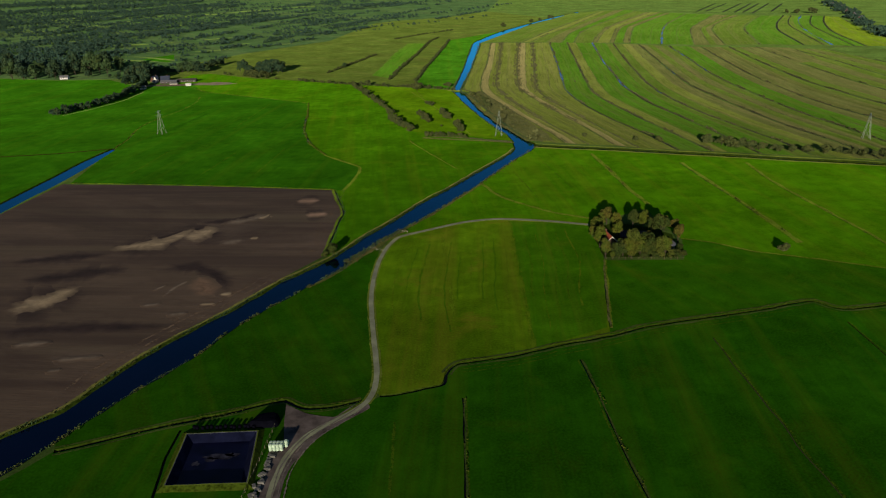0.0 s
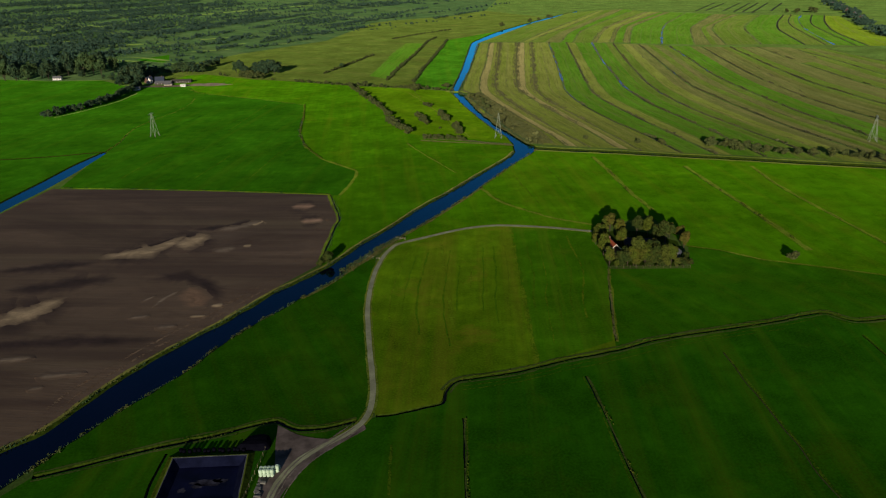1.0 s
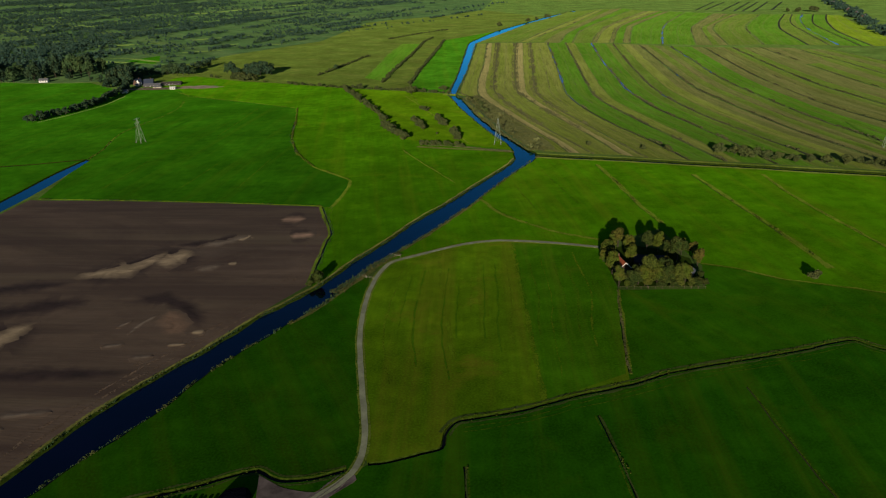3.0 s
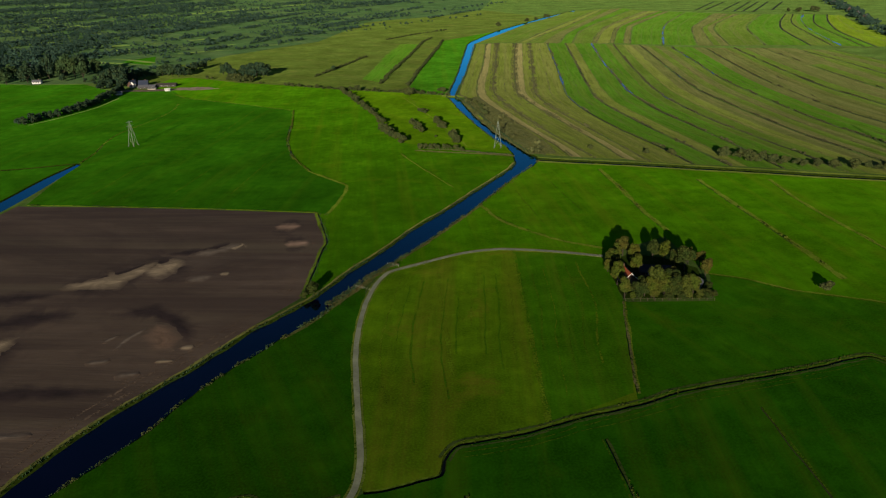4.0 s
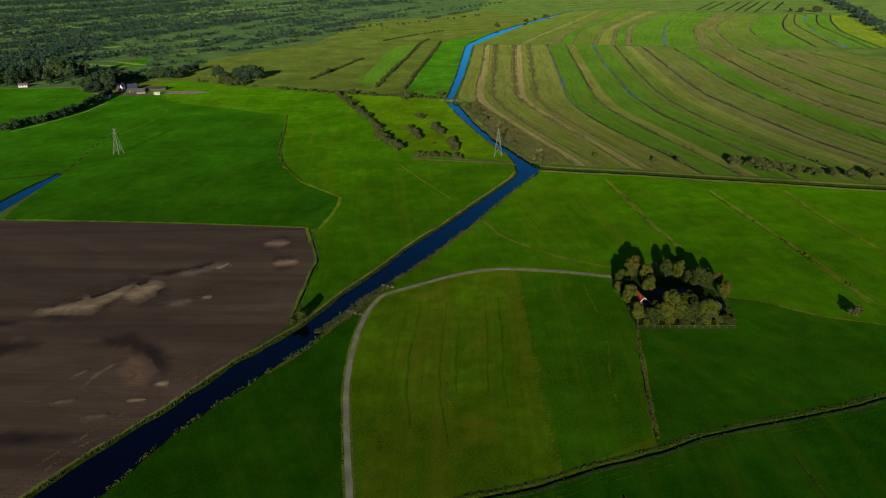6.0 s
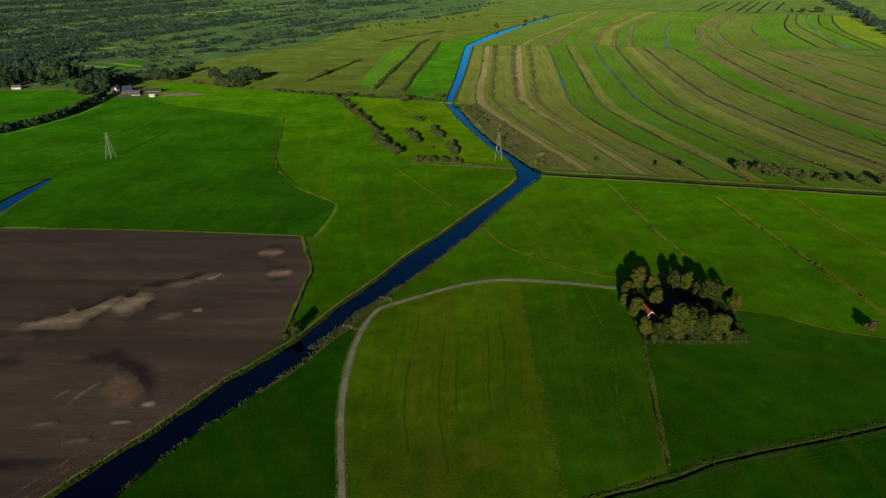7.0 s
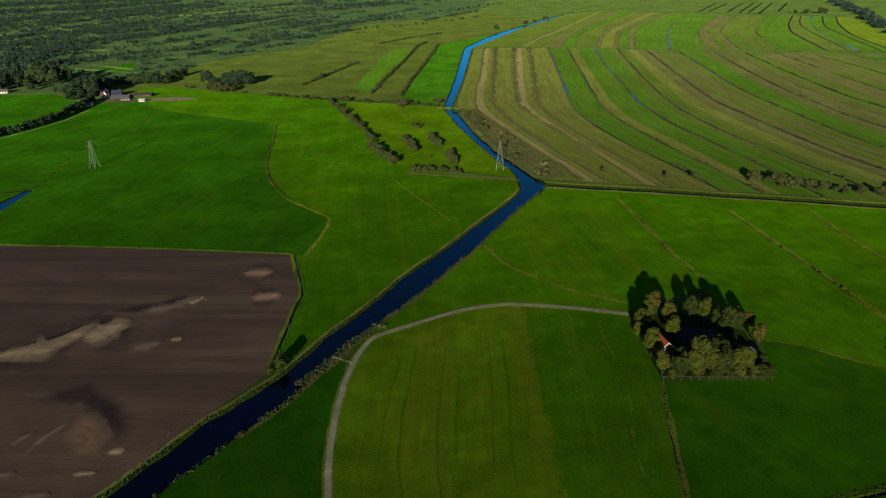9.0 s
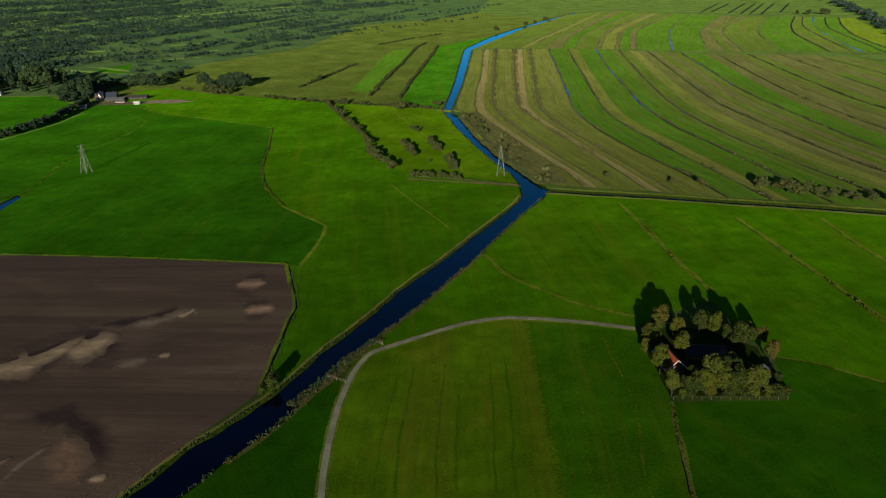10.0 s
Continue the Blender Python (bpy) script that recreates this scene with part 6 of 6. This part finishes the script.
WOODS += [
    ([(-207, 1387), (-117, 1457), (-43, 1480)], 30, 8, 0.5, 1.0), ([(-215, 1895), (-88, 1947), (44, 1975)], 50, 10, 0.8, 1.4), ([(-1600, 2200), (-1149, 2378), (-800, 2500), (-300, 2600)], 200, 12, 1.0, 1.7), ([(-18, 1502), (109, 1685), (193, 1802)], 14, 16, 0.6, 1.2),
    ([(940, 1600), (848, 1373), (752, 1171), (700, 1048), (655, 935)], 40, 4, 0.9, 1.6), ([(-380, 1300), (-250, 1330), (-120, 1400)], 50, 16, 0.4, 0.8), ([(-560, 1480), (-420, 1560), (-260, 1640)], 70, 16, 0.4, 0.8), ([(-430, 1120), (-330, 1180), (-240, 1260)], 40, 12, 0.4, 0.9), ([(-600, 1060), (-480, 1100), (-380, 1160)], 60, 10, 0.5, 1.0),
]
WOODS += [([(-900, 900), (-700, 840), (-640, 830)], 70, 6, 1.0, 1.7), ([(-1000, 1000), (-800, 1010), (-640, 1060), (-520, 1080)], 90, 8, 0.7, 1.2), ([(-1200, 1350), (-950, 1390), (-760, 1440), (-600, 1500)], 150, 9, 0.6, 1.1), ([(-1300, 1650), (-1000, 1720), (-800, 1850), (-640, 2100)], 200, 12, 0.7, 1.2), ([(-700, 1600), (-560, 1760), (-420, 1900), (-300, 2100)], 160, 14, 0.6, 1.1), ([(-420, 1010), (-380, 960), (-330, 900)], 40, 10, 0.5, 0.9), ([(-470, 860), (-400, 880), (-340, 870)], 30, 9, 0.6, 1.0)]
WOODS += [
    ([(-494, 958), (-452, 1004), (-408, 1054)], 14, 5, 0.45, 0.95),
    ([(-418, 960), (-338, 1079), (-239, 1243)], 14, 5, 0.45, 0.95),
    ([(-575, 1175), (-482, 1356), (-328, 1706)], 22, 5, 0.45, 0.95),
    ([(-842, 1378), (-732, 1621), (-574, 1971)], 22, 5, 0.45, 0.95),
    ([(-356, 819), (-302, 838), (-298, 892)], 10, 5, 0.45, 0.95),
    ([(-427, 1199), (-325, 1202), (-245, 1272)], 12, 5, 0.45, 0.95),
    ([(-390, 1443), (-306, 1590)], 14, 5, 0.45, 0.95),
    ([(-293, 1071), (-246, 1177), (-158, 1320), (-90, 1390)], 12, 5, 0.45, 0.95),
]
WOODS += [
    ([(-256, 1718), (-110, 1838)], 14, 5, 0.45, 0.95),
    ([(-52, 1294), (28, 1457), (121, 1603)], 8, 5, 0.45, 0.95),
    ([(-366, 1339), (-266, 1524), (-175, 1598)], 14, 5, 0.45, 0.95),
    ([(-202, 1933), (10, 1839)], 14, 5, 0.45, 0.95),
    ([(-991, 1620), (-885, 1802), (-732, 2115)], 26, 5, 0.45, 0.95),
    ([(-702, 1150), (-631, 1226), (-541, 1292)], 26, 5, 0.45, 0.95),
    ([(-453, 1710), (-307, 1925)], 14, 5, 0.45, 0.95),
    ([(-458, 1116), (-373, 1220), (-322, 1381)], 10, 5, 0.45, 0.95),
    ([(-204, 1272), (-126, 1447), (5, 1576)], 8, 5, 0.45, 0.95),
]
WOODS += [([(-326, 985), (-282, 1066), (-216, 1168), (-143, 1237), (-17, 1365), (105, 1439)], 10, 4, 0.45, 0.95), ([(-343, 1056), (-329, 1173), (-275, 1257), (-198, 1326), (-92, 1450)], 12, 4, 0.45, 0.95), ([(-451, 1350), (-411, 1438), (-349, 1489)], 40, 4, 0.45, 0.95), ([(-503, 1515), (-438, 1587), (-359, 1596)], 40, 4, 0.45, 0.95), ([(-343, 1849), (-198, 1743)], 30, 4, 0.45, 0.95), ([(-133, 1868), (-46, 1908)], 30, 4, 0.45, 0.95)]
spots = []
for w in WOODS:
    spots += belt(*w)
far_wood = [leaves(np.random.default_rng(230 + i), lobes_for(np.random.default_rng(230 + i), 7, 3.2, 0.2, 5), 28, 1.3) for i in range(6)]
fringe = []
for k in range(24000):
    d, b = 830 * math.exp(1.15 * RNG.random()), -0.74 + 0.74 * RNG.random()
    x, y = d * math.tan(b), d
    lane = noise.noise(Vector(((0.73 * x - 0.68 * y) / (26 + d * 0.014), (0.68 * x + 0.73 * y) / 380, 11)))
    clump = noise.noise(Vector((x / 90, y / 90, 14)))
    edge = y - 900 - 1.55 * (x + 480)
    if lane + 0.5 * clump > 0.06 + 0.45 * (b + 0.6) and edge > 0 and not in_lane(x, y):
        fringe.append((x, y, 0.28 + 0.52 * RNG.random()))
for k in range(5200):
    d, b = 800 * math.exp(0.95 * RNG.random()), -0.72 + 0.74 * RNG.random()
    x, y = d * math.tan(b), d
    lane = noise.noise(Vector(((0.73 * x - 0.68 * y) / 16, (0.68 * x + 0.73 * y) / 150, 21)))
    if lane > 0.18 + 0.3 * (b + 0.7) and y - 880 - 1.5 * (x + 480) > 0 and not in_lane(x, y):
        fringe.append((x, y, 0.22 + 0.3 * RNG.random()))
# both woodlands wear the leaf colour with haze in it
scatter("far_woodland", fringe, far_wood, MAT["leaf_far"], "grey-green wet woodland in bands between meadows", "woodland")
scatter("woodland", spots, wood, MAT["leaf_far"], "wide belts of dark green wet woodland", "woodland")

bush = [leaves(np.random.default_rng(250 + i), lobes_for(np.random.default_rng(250 + i), 3.4, 2.3, 0.1, 6), 160, 0.5) for i in range(4)]
for line in (HEDGEB, HEDGEC, HEDGED, HEDGEE):
    spots = []
    along(line, 2.6, 0.4, 0.8, 0.9)
    scatter("field_hedge", spots, bush, MAT["leaf_c"], "uneven dark hedge line between meadows", "hedge")

# ---- reeds and rough growth along water and ditches ----
reed = []
for i in range(6):
    rng = np.random.default_rng(300 + i)
    v, f = [], []
    for j in range(7):
        a, r_, h = rng.random() * 6.283, rng.random() * 0.4, 0.5 + 0.7 * rng.random()
        x, y, t = r_ * math.cos(a), r_ * math.sin(a), rng.random() * 3.14
        ux, uy, lx, ly = 0.16 * math.cos(t), 0.16 * math.sin(t), rng.normal() * 0.2, rng.normal() * 0.2
        k = len(v)
        v += [(x - ux, y - uy, -0.2), (x + ux, y + uy, -0.2), (x + ux * 0.4 + lx, y + uy * 0.4 + ly, h), (x - ux * 0.5 + lx, y - uy * 0.5 + ly, h * 0.9)]
        f.append((k, k + 1, k + 2, k + 3))
    reed.append((np.array(v), np.array(f)))


def reeds(line, gap, off, lo, hi, cut=-0.3, size=14):
    p = resample(line, gap)
    n = normals(p)
    out = []
    for q, m in zip(p, n):
        if noise.noise(Vector((q[0] / size, q[1] / size, 8))) > cut:
            o = off + RNG.normal() * abs(off) * 0.4
            out.append((q[0] + m[0] * o, q[1] + m[1] * o, lo + (hi - lo) * RNG.random()))
    return out


spots = reeds(RIVER_LEFT, 0.9, 0.5, 0.3, 0.65, -0.1, 9) + reeds(RIVER_LEFT, 1.2, 1.2, 0.3, 0.6, 0.1, 9) + reeds(RIVER_RIGHT, 0.6, -0.6, 0.25, 0.6, -0.2, 10) + reeds(RIVER_RIGHT[8:14], 0.5, -1.2, 0.4, 1.0, 0.0, 6)
spots += reeds(UPPER_LEFT[1:11], 1.2, 0.8, 0.6, 1.0, -0.2) + reeds(UPPER_RIGHT[1:11], 1.0, -1.2, 0.8, 1.6, -0.4) + reeds(CANAL, 0.9, 2.6, 0.3, 0.6, -0.2) + reeds(CANAL, 1.0, -2.4, 0.25, 0.5, -0.1)
for line, w in ((D14, 0.8), (D13, 0.5), (D15[1:4], 1.0)):
    spots += reeds(line, 0.8, w, 0.2, 0.6, 0.0, 8) + reeds(line, 0.9, -w, 0.2, 0.5, 0.1, 8)
PATCH = [(-44.2, 245.2), (-36.6, 255.6), (-30.8, 265.8), (-24.2, 274.5), (-19.1, 279.1)]
spots += reeds(PATCH, 0.35, -1.6, 0.5, 1.1, -0.4, 6)
scatter("river_reeds", spots, reed, MAT["reedbank"], "tan and green reeds fringing water and ditches", "reeds")
tufts = [leaves(np.random.default_rng(400 + i), [(0, 0, 0.5, 0.8), (0.5, 0.3, 0.4, 0.6)], 14, 0.4) for i in range(5)]
spots = []
for i, line in enumerate(STRIPS):
    spots += reeds(line, 1.9, 0.8, 0.25, 0.6, 0.06, 22) + reeds(line, 2.6, -0.9, 0.25, 0.6, 0.12, 16)
    spots += reeds(line, 1.8, 1.3, 0.5, 1.1, 0.3, 24)
for line in (SG, SH, SI, SJ, SK, SL, SM):
    spots += reeds(line, 1.0, 0.8, 0.35, 0.9, 0.05, 14)
for line in (SC, SD, SE):
    for off in (2.4, -2.4, 0.8):
        spots += reeds(line[: 1 + len(line) * 2 // 3], 0.9, off, 0.3, 0.65, -0.15, 20)
low = []
for line in (D1, D2[4:]):
    low += reeds(line, 0.5, 0.9, 0.08, 0.2 if line is D1 else 0.3, 0.15 if line is D1 else -0.2, 6) + reeds(line, 0.9, -1.0, 0.08, 0.22, 0.0, 6)
for line in (D8, D9, D10, D11, D15, D16, D13, D7, D7, D3, D4, D19, PATHN):
    low += reeds(line, 0.9, 0.6, 0.1, 0.36, 0.05, 7)
low += reeds(D15[:5], 0.7, 0.7, 0.25, 0.5, -0.2, 12) + reeds(D9, 3.0, 0.6, 0.5, 0.9, 0.2, 9) + reeds(D8, 3.0, 0.6, 0.5, 0.8, 0.25, 9)
scatter("furrow_tufts", low, tufts, MAT["furrowgrass"], "low green tufts along furrows in the pasture", "tufts")
spots += reeds([(-6, 450), (12, 446), (22, 442.5), (36, 436), (50, 431)], 0.45, 0.8, 0.3, 0.6, -0.7) + reeds([(12, 446), (22, 442.5), (36, 436), (50, 431)], 0.5, -0.6, 0.3, 0.55, -0.5)
for line in SEAMS[:22]:
    spots += reeds(line, 3.0, 0.5, 0.25, 0.55, 0.2, 18)
for i, line in enumerate(BEYOND):
    spots += reeds(line, 9.0, 0.8, 0.6, 1.2, 0.2, 40)
scatter("ditch_scrub", spots, tufts, MAT["leaf_scrub"], "dark scrub and reed tufts along strip ditches", "scrub")
l, r = paired(BED_L, BED_R, 200)
rough = []
for k in range(6500):
    i, u = int(RNG.integers(200)), RNG.random()
    q = l[i] + (r[i] - l[i]) * u
    if noise.noise(Vector((q[0] / 7, q[1] / 16, 5))) > -0.25:
        rough.append((q[0] + RNG.normal() * 0.5, q[1] + RNG.normal() * 0.8, 0.3 + 0.35 * RNG.random()))
for k in range(26):
    i, u = int(RNG.integers(200)), 0.15 + 0.7 * RNG.random()
    q = l[i] + (r[i] - l[i]) * u
    if noise.noise(Vector((q[0] / 14, q[1] / 30, 15))) > -0.05:
        rough.append((q[0], q[1], 1.6 + 1.4 * RNG.random()))
scatter("reed_bed", rough, tufts, MAT["reedgrey"], "grey-brown reed bed beside the upper river", "reeds")

# rough growth on the river banks: pale dry clumps on one side, grey scrub on the other
clumps = [leaves(np.random.default_rng(430 + i), [(0, 0, 0.35, 0.55), (0.5, 0.3, 0.3, 0.45), (-0.4, 0.2, 0.25, 0.4)], 30, 0.2) for i in range(5)]
pale = reeds(RIVER_LEFT, 0.6, 1.4, 0.15, 0.4, 0.08, 8) + reeds(RIVER_RIGHT[9:], 0.9, -1.6, 0.2, 0.5, 0.0, 9) + reeds(PATCH, 0.25, -2.4, 0.25, 0.6, -0.5, 6) + reeds(PATCH, 0.3, -1.4, 0.25, 0.6, -0.3, 6)
scatter("bank_tussocks", pale, clumps, MAT["drybank"], "pale dry grass tussocks on the river bank", "tussocks")
grey = reeds(RIVER_RIGHT, 0.7, -0.8, 0.3, 0.9, 0.0, 7) + reeds(PATCH, 0.6, -0.9, 0.35, 0.8, -0.1, 7) + reeds(RIVER_LEFT, 1.4, 0.7, 0.25, 0.6, 0.2, 6)
scatter("bank_scrub", grey, clumps, MAT["leaf_c"], "grey-green scrub overhanging the river bank", "scrub")
